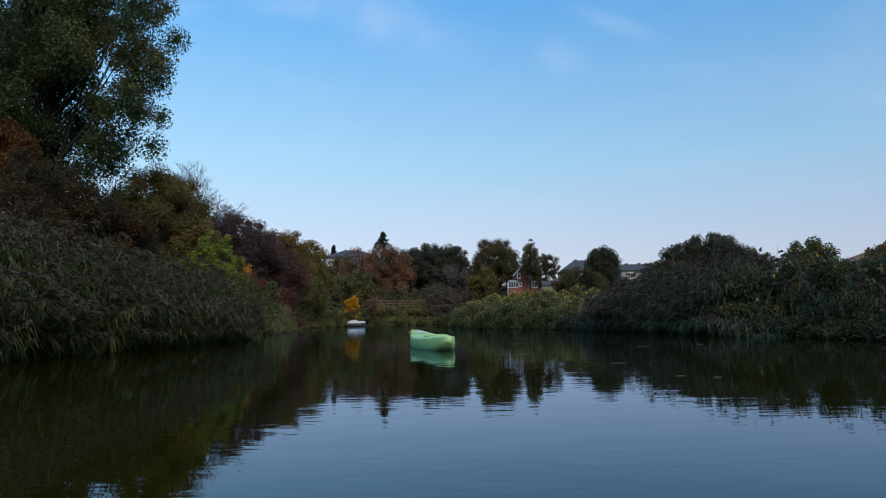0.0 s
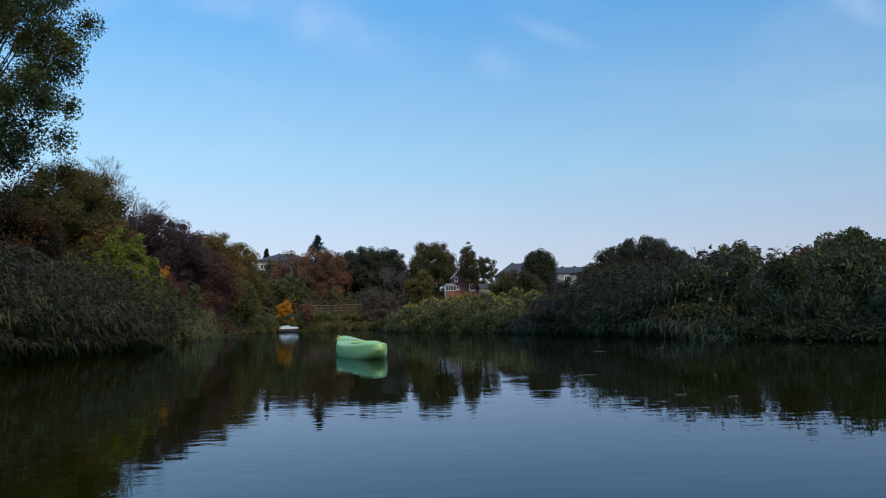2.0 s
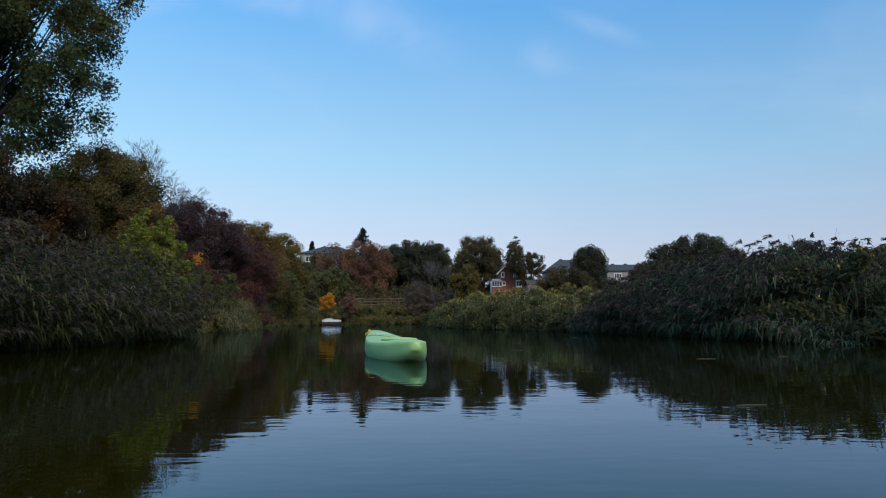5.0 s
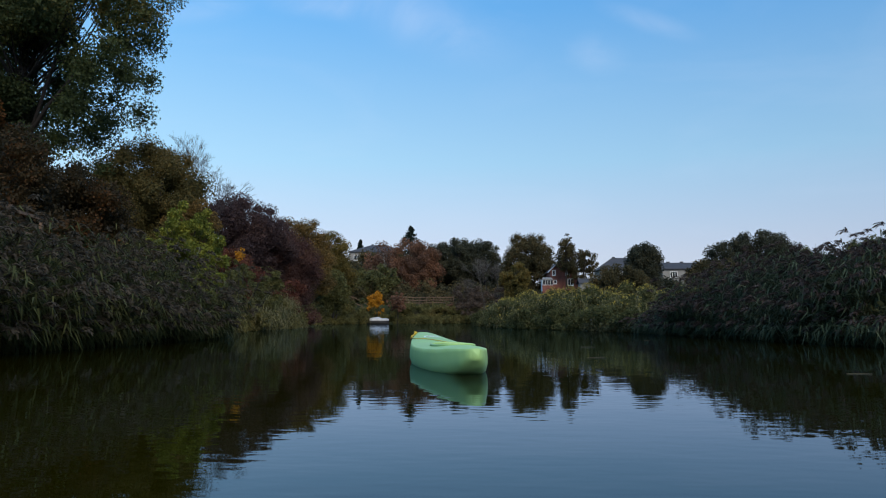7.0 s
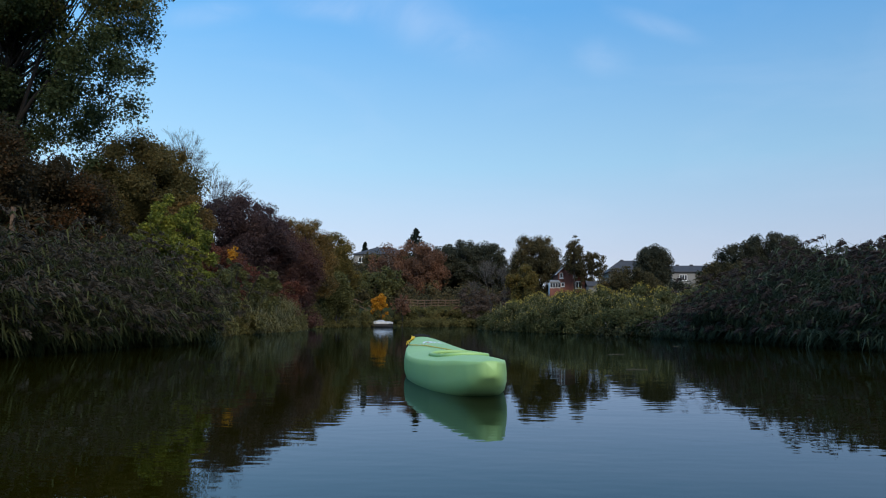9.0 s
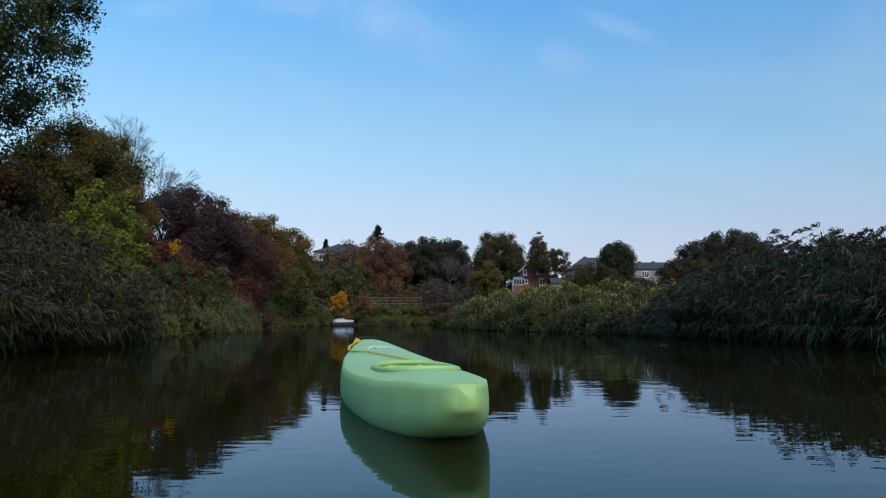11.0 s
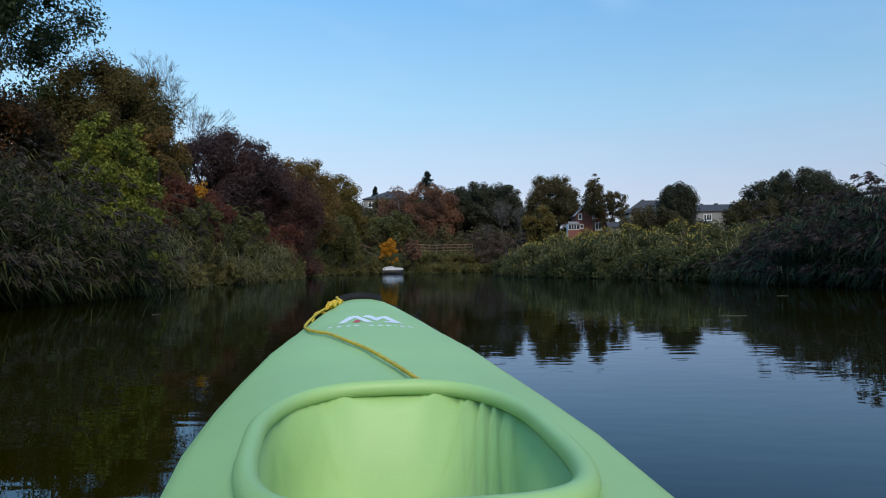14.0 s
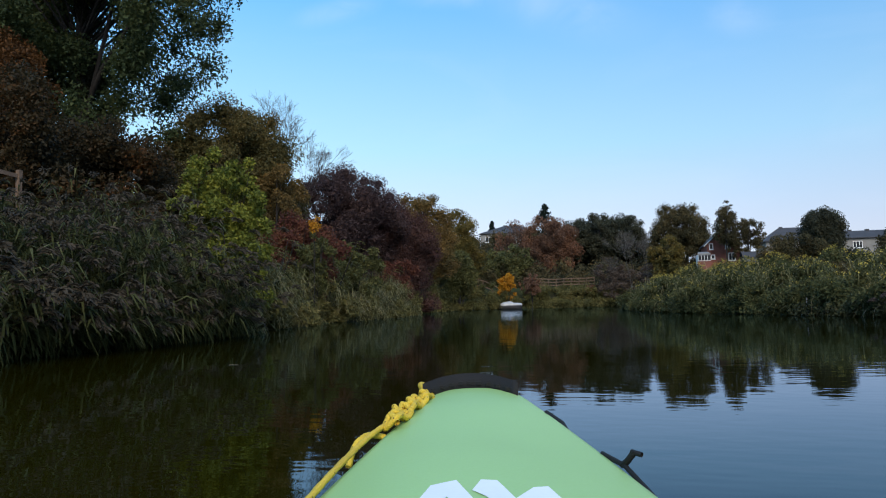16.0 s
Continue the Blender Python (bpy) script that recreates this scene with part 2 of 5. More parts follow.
CRIMSON = leaf_material("crimson_leaves", (0.06, 0.027, 0.021), (0.12, 0.041, 0.028), (0.175, 0.088, 0.042), patch=0.6)
LIME = leaf_material("yellow_green_leaves", (0.056, 0.07, 0.015), (0.138, 0.155, 0.025), (0.29, 0.28, 0.042), patch=1.6)
OCHRE = leaf_material("ochre_leaves", (0.07, 0.055, 0.022), (0.15, 0.1, 0.035), (0.26, 0.15, 0.042), patch=0.35)
SUMAC = leaf_material("sumac_leaves", (0.06, 0.07, 0.024), (0.1, 0.11, 0.035), (0.17, 0.16, 0.045), (0.26, 0.2, 0.06), patch=0.8)
AUTUMN = leaf_material("autumn_leaves", (0.058, 0.056, 0.02), (0.12, 0.095, 0.026), (0.22, 0.14, 0.034), patch=0.25)
GREEN = leaf_material("green_leaves", (0.05, 0.055, 0.022), (0.09, 0.092, 0.032), (0.155, 0.14, 0.046), patch=0.3)
DARK = leaf_material("dark_green_leaves", (0.034, 0.038, 0.026), (0.052, 0.055, 0.034), (0.08, 0.074, 0.042), patch=0.3)
ORANGE = leaf_material("orange_leaves", (0.035, 0.022, 0.011), (0.09, 0.042, 0.015), (0.2, 0.085, 0.023), patch=0.4)
RUSSET = leaf_material("russet_leaves", (0.105, 0.064, 0.046), (0.18, 0.094, 0.058), (0.28, 0.128, 0.066), patch=0.2)
GOLD = leaf_material("golden_leaves", (0.3, 0.13, 0.012), (0.48, 0.21, 0.015), (0.55, 0.28, 0.03), patch=0.8)
HEADLAND = leaf_material("headland_leaves", (0.038, 0.044, 0.018), (0.062, 0.069, 0.028), (0.094, 0.097, 0.038), (0.145, 0.135, 0.058), patch=0.5, gloss=0.06)
DULL = leaf_material("dull_leaves", (0.042, 0.041, 0.023), (0.066, 0.059, 0.03), (0.1, 0.08, 0.037), (0.14, 0.098, 0.042), patch=0.22, gloss=0.06)
HERB = leaf_material("herb_leaves", (0.046, 0.048, 0.018), (0.086, 0.082, 0.027), (0.135, 0.12, 0.04), (0.21, 0.17, 0.065), patch=0.5)
GRASS = leaf_material("grass_blades", (0.085, 0.088, 0.036), (0.16, 0.145, 0.062), (0.27, 0.225, 0.11), patch=0.6)
FLOWER = leaf_material("yellow_petals", (0.24, 0.18, 0.04), (0.42, 0.32, 0.06), (0.55, 0.43, 0.1), patch=1.0)
BRUSH = leaf_material("brown_brushwood", (0.06, 0.043, 0.033), (0.092, 0.067, 0.05), (0.13, 0.096, 0.07), patch=0.6)
THORN = leaf_material("thorn_leaves", (0.016, 0.014, 0.012), (0.028, 0.022, 0.018), (0.046, 0.034, 0.027), patch=0.5, gloss=0.05)
FIR = leaf_material("fir_needles", (0.014, 0.024, 0.018), (0.024, 0.036, 0.026), patch=0.5)
TIMBER = material("weathered_timber", (0.13, 0.082, 0.052), 0.8, spread=0.3, scale=2.0, fine=30.0, bump=0.4)
BRICK = material("red_brick", (0.19, 0.068, 0.048), 0.85, spread=0.25, scale=1.2, fine=12.0, bump=0.4)
TERRACOTTA = material("red_roof_tiles", (0.2, 0.075, 0.045), 0.85, spread=0.25, scale=0.9, fine=8.0, bump=0.3)
SLATE = material("grey_slate", (0.045, 0.045, 0.05), 0.85, spread=0.25, scale=0.9, fine=8.0, bump=0.3)
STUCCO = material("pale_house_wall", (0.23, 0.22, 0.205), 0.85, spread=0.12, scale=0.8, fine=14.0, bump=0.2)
WHITE = material("white_paint", (0.75, 0.75, 0.74), 0.45, spread=0.08, scale=2.0, fine=30.0, bump=0.05)
TARP = material("white_tarpaulin", (0.4, 0.39, 0.38), 0.55, spread=0.15, scale=2.5, fine=20.0, bump=0.4)
GLASS = material("dark_window_glass", (0.02, 0.022, 0.025), 0.08, spread=0.2, scale=1.0, fine=4.0, bump=0.0)
DARKHULL = material("dark_boat_hull", (0.03, 0.028, 0.027), 0.5, spread=0.3, scale=3.0, fine=25.0, bump=0.2)
PVC = material("pale_green_pvc", (0.325, 0.52, 0.185), 0.5, spread=0.05, scale=2.5, fine=220.0, bump=0.05)
WEB = material("black_webbing", (0.004, 0.004, 0.005), 0.8, spread=0.3, scale=8.0, fine=300.0, bump=0.4)
ROPE = material("yellow_rope", (0.62, 0.42, 0.03), 0.65, spread=0.2, scale=30.0, fine=260.0, bump=0.5)
FLECK = material("black_rope_fleck", (0.03, 0.025, 0.02), 0.7, spread=0.2, scale=30.0, fine=200.0, bump=0.2)
PRINT = material("white_print", (0.78, 0.8, 0.8), 0.5, spread=0.04, scale=6.0, fine=120.0, bump=0.0)
REDPRINT = material("red_print", (0.55, 0.03, 0.03), 0.5, spread=0.06, scale=6.0, fine=120.0, bump=0.0)
FLOOR = material("grey_boat_floor", (0.1, 0.105, 0.11), 0.7, spread=0.15, scale=5.0, fine=90.0, bump=0.3)
DECAY = leaf_material("floating_leaf", (0.055, 0.05, 0.033), (0.09, 0.082, 0.055), patch=1.0)


# ---- mesh tools ----
def link(name, mesh, mat=None, parent=None, label="", mats=()):
    for m in mats or ((mat,) if mat else ()):
        mesh.materials.append(m)
    ob = new(name, mesh)
    if parent:
        ob.parent = parent
    if label:
        ob["label"] = label
    return ob


def part(name, bm, mat, parent=None, label="", smooth=False):
    bmesh.ops.recalc_face_normals(bm, faces=bm.faces)
    mesh = bpy.data.meshes.new(name)
    bm.to_mesh(mesh)
    bm.free()
    if smooth:
        mesh.shade_smooth()
    return link(name, mesh, mat, parent, label)


def faces_mesh(name, verts, faces, index=None, smooth=False):
    """A mesh from arrays of corners and of faces that all have equally many corners."""
    mesh = bpy.data.meshes.new(name)
    n, k = faces.shape
    mesh.vertices.add(len(verts))
    mesh.vertices.foreach_set("co", np.ascontiguousarray(verts, dtype=np.float32).ravel())
    mesh.loops.add(n * k)
    mesh.loops.foreach_set("vertex_index", faces.astype(np.int32).ravel())
    mesh.polygons.add(n)
    mesh.polygons.foreach_set("loop_start", np.arange(0, n * k, k, dtype=np.int32))
    if index is not None:
        mesh.polygons.foreach_set("material_index", index.astype(np.int32))
    mesh.update(calc_edges=True)
    if smooth:
        mesh.shade_smooth()
    return mesh


def join(*pieces):
    """Joins (verts, faces) pieces with faces of one size."""
    verts, faces, at = [], [], 0
    for v, f in pieces:
        verts.append(v)
        faces.append(f + at)
        at += len(v)
    return np.concatenate(verts), np.concatenate(faces)


def unit(v):
    return v / np.maximum(np.linalg.norm(v, axis=-1, keepdims=True), 1e-9)


def leaves(points, size, rng, out=None, droop=0.3, slim=0.55):
    """A pointed leaf at each point, leaning outwards and hanging a little."""
    n = len(points)
    a = rng.normal(size=(n, 3))
    if out is not None:
        a = a + 0.9 * out
    a[:, 2] -= droop
    a = unit(a)
    b = unit(np.cross(a, rng.normal(size=(n, 3))))
    s = (size * rng.uniform(0.6, 1.35, n))[:, None]
    v = np.stack([points - a * s * 0.4 + b * s * slim * 0.5, points - a * s * 0.4 - b * s * slim * 0.5, points + a * s * 0.6], 1).reshape(-1, 3)
    return v, np.arange(3 * n).reshape(n, 3)


def ribbons(points, widths, side):
    """Flat bands along rows of points: points (n, k, 3), widths (n, k), side (n, 3)."""
    n, k, _ = points.shape
    off = side[:, None, :] * widths[:, :, None] * 0.5
    v = np.stack([points - off, points + off], 2).reshape(-1, 3)
    base = (np.arange(n)[:, None] * 2 * k + 2 * np.arange(k - 1)[None, :]).reshape(-1, 1)
    return v, base + np.array([0, 1, 3, 2])


def tube(points, radii, sides=7):
    """A tapered tube along points, open at the ends."""
    p, r = np.array(points, float), np.array(radii, float)
    d = unit(np.gradient(p, axis=0))
    ref = np.where(np.abs(d[:, 2:]) > 0.9, np.array([[1.0, 0, 0]]), np.array([[0, 0, 1.0]]))
    u = unit(np.cross(d, ref))
    w = np.cross(d, u)
    ang = np.linspace(0, 2 * np.pi, sides, endpoint=False)
    ring = p[:, None] + r[:, None, None] * (np.cos(ang)[None, :, None] * u[:, None] + np.sin(ang)[None, :, None] * w[:, None])
    i = (np.arange(len(p) - 1)[:, None] * sides + np.arange(sides)[None, :]).reshape(-1, 1)
    j = (np.arange(len(p) - 1)[:, None] * sides + (np.arange(sides)[None, :] + 1) % sides).reshape(-1, 1)
    return ring.reshape(-1, 3), np.concatenate([i, j, j + sides, i + sides], 1)


def box(bm, lo, hi, bevel=0.0):
    made = bmesh.ops.create_cube(bm, size=1.0, matrix=Matrix.LocRotScale([(a + b) / 2 for a, b in zip(lo, hi)], None, [b - a for a, b in zip(lo, hi)]))
    if bevel:
        bmesh.ops.bevel(bm, geom=list({e for v in made["verts"] for e in v.link_edges}), offset=bevel, segments=2, affect="EDGES")
    return bm


def block(name, lo, hi, mat, parent=None, label="", bevel=0.0):
    return part(name, box(bmesh.new(), lo, hi, bevel), mat, parent, label)


def thing(name, x, y, z, label, category, group="", rz=0.0):
    ob = new(name)
    ob.matrix_world = pose(x, y, z, 0, 0, rz)
    return tagged(ob, label, category, group)


# ---- ground and water ----
LEFT_Y = (-400, 0, 15, 20, 27, 32, 42, 50, 61, 66, 75, 91, 100, 107, 113)
LEFT_X = (-9.4, -9.4, -9.4, -9.2, -9.3, -9.8, -11.5, -12.2, -13.4, -14.9, -17, -18.2, -16.6, -14.2, -11)
RIGHT_Y = (-400, 0, 15, 20, 24, 31, 38, 44, 52, 62, 74, 80, 95, 113)
RIGHT_X = (10.8, 10.8, 10.4, 10, 9.4, 8.9, 8.0, 6.2, 3.3, 1.3, 0.3, 0.9, 4, 9)
FAR_Y = 113.0


def step(x, a, b):
    s = np.clip((x - a) / (b - a), 0, 1)
    return s * s * (3 - 2 * s)


def left_x(y):
    return np.interp(y, LEFT_Y, LEFT_X)


def right_x(y):
    return np.interp(y, RIGHT_Y, RIGHT_X)


def ground(x, y):
    """Height of the ground: a channel with a steep bank on one side and a slow rise beyond."""
    x, y = np.asarray(x, float), np.asarray(y, float)
    dl, dr, df = left_x(y) - x, x - right_x(y), y - FAR_Y
    inside = np.maximum(np.maximum(dl, dr), df)
    bed = -0.1 - 0.7 * np.clip(-inside, 0, 1.5)
    hl = 0.28 * step(dl, 0.3, 1.1) + 2.9 * step(dl, 2, 8.5) + 2.2 * step(dl, 7, 60)
    hr = 0.3 * step(dr, 0.3, 1.1) + 0.5 * step(dr, 2, 8) + 5.0 * step(dr, 15, 120)
    hf = 0.3 * step(df, 0.3, 1.2) + 2.6 * step(df, 0.8, 5) + 3.0 * step(df, 5, 35) + 5.0 * step(df, 35, 120)
    up = np.maximum(np.maximum(np.where(dl > 0, hl, 0), np.where(dr > 0, hr, 0)), np.where(df > 0, hf, 0))
    bumps = 0.12 * np.sin(0.9 * x + 1.3 * np.sin(0.37 * y)) * np.sin(0.71 * y) * step(inside, 0.8, 3)
    return np.where(inside > 0, up + bumps - 0.1 * (1 - step(inside, 0, 0.7)), bed)


gx = np.unique(np.concatenate([np.linspace(-3000, -120, 14), np.linspace(-120, -30, 30), np.linspace(-30, 20, 81), np.linspace(20, 120, 40), np.linspace(120, 3000, 14)]))
gy = np.unique(np.concatenate([np.linspace(-2500, -60, 10), np.linspace(-60, 0, 20), np.linspace(0, 130, 151), np.linspace(130, 260, 40), np.linspace(260, 4000, 14)]))
GX, GY = np.meshgrid(gx, gy)
nx, ny = len(gx), len(gy)
cells = (np.arange(ny - 1)[:, None] * nx + np.arange(nx - 1)[None, :]).reshape(-1, 1) + np.array([0, 1, nx + 1, nx])
tagged(link("ground", faces_mesh("ground", np.stack([GX, GY, ground(GX, GY)], -1).reshape(-1, 3), cells, smooth=True), SOIL), "earthy river banks covered with leaf litter and grass", "ground", kind="structure")
water_bm = bmesh.new()
bmesh.ops.create_grid(water_bm, x_segments=24, y_segments=60, size=0.5, matrix=Matrix.LocRotScale((0, -60, 0), None, (60, 354, 1)))
tagged(part("water", water_bm, WATER), "calm dark river water with faint ripples and reflections", "water", kind="structure")


# ---- plants ----
def crown_points(lobes, count, rng, hollow=0.55):
    """Points in a heap of lobes (x, y, z, radius), denser towards their skins; and the way out of each lobe."""
    lobes = np.asarray(lobes, float)
    weight = lobes[:, 3] ** 2
    pick = rng.choice(len(lobes), count, p=weight / weight.sum())
    d = unit(rng.normal(size=(count, 3)))
    r = lobes[pick, 3] * rng.uniform(hollow, 1.0, count) ** 0.7 * (1 + 0.05 * rng.normal(size=count))
    return lobes[pick, :3] + d * r[:, None], d


def crown_lobes(x, y, low, top, rx, ry, lobes, rng, share=0.36, lean=(0.0, 0.0), skin=0.72, rag=0.0, square=2.0):
    """Lobes spread over the skin and through the inside of an egg-shaped crown."""
    mid, rz = (low + top) / 2, (top - low) / 2
    size = share * (rx * ry * rz) ** (1 / 3)
    radii = np.array([rx, ry, rz])
    made = []
    skin = int(lobes * skin)
    for i in range(lobes):
        if i < skin:
            c = 1 - 2 * (i + 0.5) / skin
            a = 2.39996 * i + rng.normal() * 0.25
            d = np.array([math.cos(a) * math.sqrt(1 - c * c), math.sin(a) * math.sqrt(1 - c * c), c])
            k = rng.uniform(0.88 - 1.6 * rag, 1.08 + 0.6 * rag)
        else:
            d, k = unit(rng.normal(size=3)), rng.uniform(0.1, 0.7)
        d = d / np.sum(np.abs(d) ** square) ** (1 / square)
        s = size * rng.uniform(0.6, 1.25)
        px, py, pz = d * k * np.maximum(0.2, 1 - 0.85 * s / radii) * radii
        made.append((x + px + lean[0] * pz, y + py + lean[1] * pz, mid + pz, s))
    return made


def ball_directions(n):
    i = np.arange(n) + 0.5
    c, t = 1 - 2 * i / n, 2.39996 * i
    s = np.sqrt(1 - c * c)
    return np.stack([s * np.cos(t), s * np.sin(t), c], 1)


def hearts(lobes, share, rng, fine=140):
    """Dense ragged hearts of leafage inside the lobes: tilted leaves spread round each lobe's middle."""
    verts = []
    for x, y, z, r in lobes:
        n = ball_directions(int(np.clip(fine * r, 40, 1.9 * fine)))
        tilt = unit(n + rng.normal(size=n.shape) * 0.5)
        u = unit(np.cross(tilt, rng.normal(size=n.shape)))
        w = np.cross(tilt, u)
        c = np.array([x, y, z]) + n * rng.uniform(0.4, 1.05, len(n))[:, None] * share * r
        s = 3.0 * share * r / math.sqrt(len(n))
        verts.append(np.stack([c - u * s - w * s * 0.6, c + u * s - w * s * 0.6, c + w * s], 1).reshape(-1, 3))
    v = np.concatenate(verts)
    return v, np.arange(len(v)).reshape(-1, 3)


def tree(name, label, x, y, top, low, rx, ry, mat, seed, count=9000, leaf=0.3, lobes=26, share=0.36, trunk=0.25, stems=1, bark=None, hollow=0.55, lean=(0.0, 0.0), group="", category="tree", skirt=0, heart=0.55, skin=0.72, rag=0.08, slim=0.75, square=2.0, heart_from=None):
    """A tree or bush: tapered stems with limbs that reach into the lobes of a leafy crown."""
    rng = np.random.default_rng(seed)
    z = float(ground(x, y))
    root = thing(name, x, y, z - 0.05, label, category, group)
    heap = crown_lobes(0, 0, low - z, top - z, rx, ry, lobes, rng, share, lean, skin, rag, square)
    for i in range(skirt):
        a = rng.uniform(0, 6.283)
        heap.append((math.cos(a) * rx * 0.7, math.sin(a) * ry * 0.7, (low - z) * rng.uniform(0.2, 0.9), rx * 0.3))
    pts, out_way = crown_points(heap, count, rng, hollow)
    keep = pts[:, 2] > 0.1
    v, f = leaves(pts[keep], leaf, rng, out_way[keep], 0.3, slim)
    if heart:
        v, f = join((v, f), hearts([lobe for lobe in heap if heart_from is None or lobe[2] + z > heart_from], heart, rng, 420 if y < 48 else 140))
    pieces, limbs = [], []
    height = top - z
    for s in range(stems):
        a = rng.uniform(0, 6.283)
        spread = 0.0 if stems == 1 else 0.55 * rx
        foot = np.array([math.cos(a), math.sin(a), 0]) * trunk * (stems > 1) * 1.5
        tip = np.array([math.cos(a) * spread, math.sin(a) * spread, height * 0.82])
        line = [foot + (tip - foot) * t + np.array([rng.normal(), rng.normal(), 0]) * trunk * 0.6 * (t > 0) for t in (0, 0.2, 0.45, 0.7, 1)]
        pieces.append(tube(line, [trunk * 1.25, trunk, trunk * 0.8, trunk * 0.5, trunk * 0.15], 8))
        for k, lobe in enumerate(heap[s::stems][: max(5, (len(heap) // 5 if len(heap) > 150 else 14) // stems)]):
            end = np.array(lobe[:3])
            t = np.clip(end[2] / height - 0.22, 0.15, 0.8)
            i = min(int(t * 4), 3)
            start = line[i] + (line[i + 1] - line[i]) * (t * 4 - i)
            mid = (start + end) / 2 + np.array([0, 0, -0.12 * np.linalg.norm(end - start)])
            w = trunk * (0.42 - 0.25 * t)
            limbs.append(tube([start, mid, end], [w, w * 0.6, w * 0.2], 5))
    near = y < 60
    for piece in pieces:
        link("trunk", faces_mesh("trunk", *piece, smooth=True), bark or BARK, root, "dark ridged bark")
    for piece in limbs if near else [join(*limbs)]:
        link("limb", faces_mesh("limb", *piece, smooth=True), bark or BARK, root)
    link("crown", faces_mesh("crown", v, f), mat, root)
    return root


def bare_tree(name, label, x, y, top, seed, spread=0.5, trunk=0.14, forks=6, bark=None, twig=0.02):
    """A leafless tree: limbs fork again and again down to thin twigs."""
    rng = np.random.default_rng(seed)
    z = float(ground(x, y))
    root = thing(name, x, y, z - 0.05, label, "tree")
    pieces = []

    def grow(start, way, length, radius, level):
        mid = start + way * length * 0.5 + rng.normal(size=3) * length * 0.05
        end = start + way * length + rng.normal(size=3) * length * 0.06
        pieces.append(tube([start, mid, end], [radius, radius * 0.8, max(twig * 0.4, radius * 0.55)], 5 if level < 2 else 3))
        if level >= forks:
            return
        for _ in range(3 if level > 1 else 2):
            turn = unit(way + rng.normal(size=3) * spread + np.array([0, 0, 0.12]))
            grow(end, turn, length * rng.uniform(0.6, 0.85), max(twig * 0.5, radius * 0.6), level + 1)

    h = top - z
    grow(np.zeros(3), np.array([0.05, 0, 1.0]), h * 0.3, trunk, 0)
    link("bare_crown", faces_mesh("bare_crown", *join(*pieces)), bark or BARK, root)
    return root


def scrub(name, label, lumps, mat, seed, count, leaf, category="shrubs", hollow=0.3, flowers=0, droop=0.3, slim=0.55, blades=0, petal=0.075):
    """Tangled growth over a heap of lumps (x, y, z, radius), with flower heads or grass blades on it where asked."""
    rng = np.random.default_rng(seed)
    pts, way = crown_points(lumps, count, rng, hollow)
    keep = pts[:, 2] > np.maximum(ground(pts[:, 0], pts[:, 1]), 0) + 0.02
    v, f = leaves(pts[keep], leaf, rng, way[keep], droop, slim)
    v, f = join((v, f), hearts(lumps, 0.5, rng, 220 if lumps[0][1] < 48 else 80))
    index = np.zeros(len(f), int)
    mats = [mat]
    if flowers:
        fp, fw = crown_points(lumps, flowers * 5, rng, 0.97)
        up = (fw[:, 2] > 0.35)
        fp = fp[up][:flowers]
        heads = np.repeat(fp, 4, axis=0) + rng.normal(size=(len(fp) * 4, 3)) * 0.045
        fv, ff = leaves(heads, petal, rng, None, -0.3, 0.8)
        v, f = join((v, f), (fv, ff))
        index = np.concatenate([index, np.ones(len(ff), int)])
        mats.append(FLOWER)
    if blades:
        bp, bw = crown_points(lumps, blades, rng, 0.75)
        n = len(bp)
        tip = unit(bw * np.array([1, 1, 0.2]) + rng.normal(size=(n, 3)) * 0.5)
        ln = rng.uniform(0.3, 0.8, n)[:, None]
        arc = np.stack([bp, bp + tip * ln * 0.5 + np.array([0, 0, 0.22]) * ln, bp + tip * ln + np.array([0, 0, -0.25]) * ln], 1)
        wide = np.tile(np.array([0.024, 0.026, 0.004]), (n, 1))
        bv, bf = ribbons(arc, wide, unit(np.cross(tip, np.array([0, 0, 1.0]))))
        bf = np.concatenate([bf[:, :3], bf[:, [0, 2, 3]]])
        v, f = join((v, f), (bv, bf))
        index = np.concatenate([index, np.full(len(bf), len(mats))])
        mats.append(GRASS)
    ob = link(name, faces_mesh(name, v, f, index), mats=mats)
    return tagged(ob, label, category, kind="stuff")


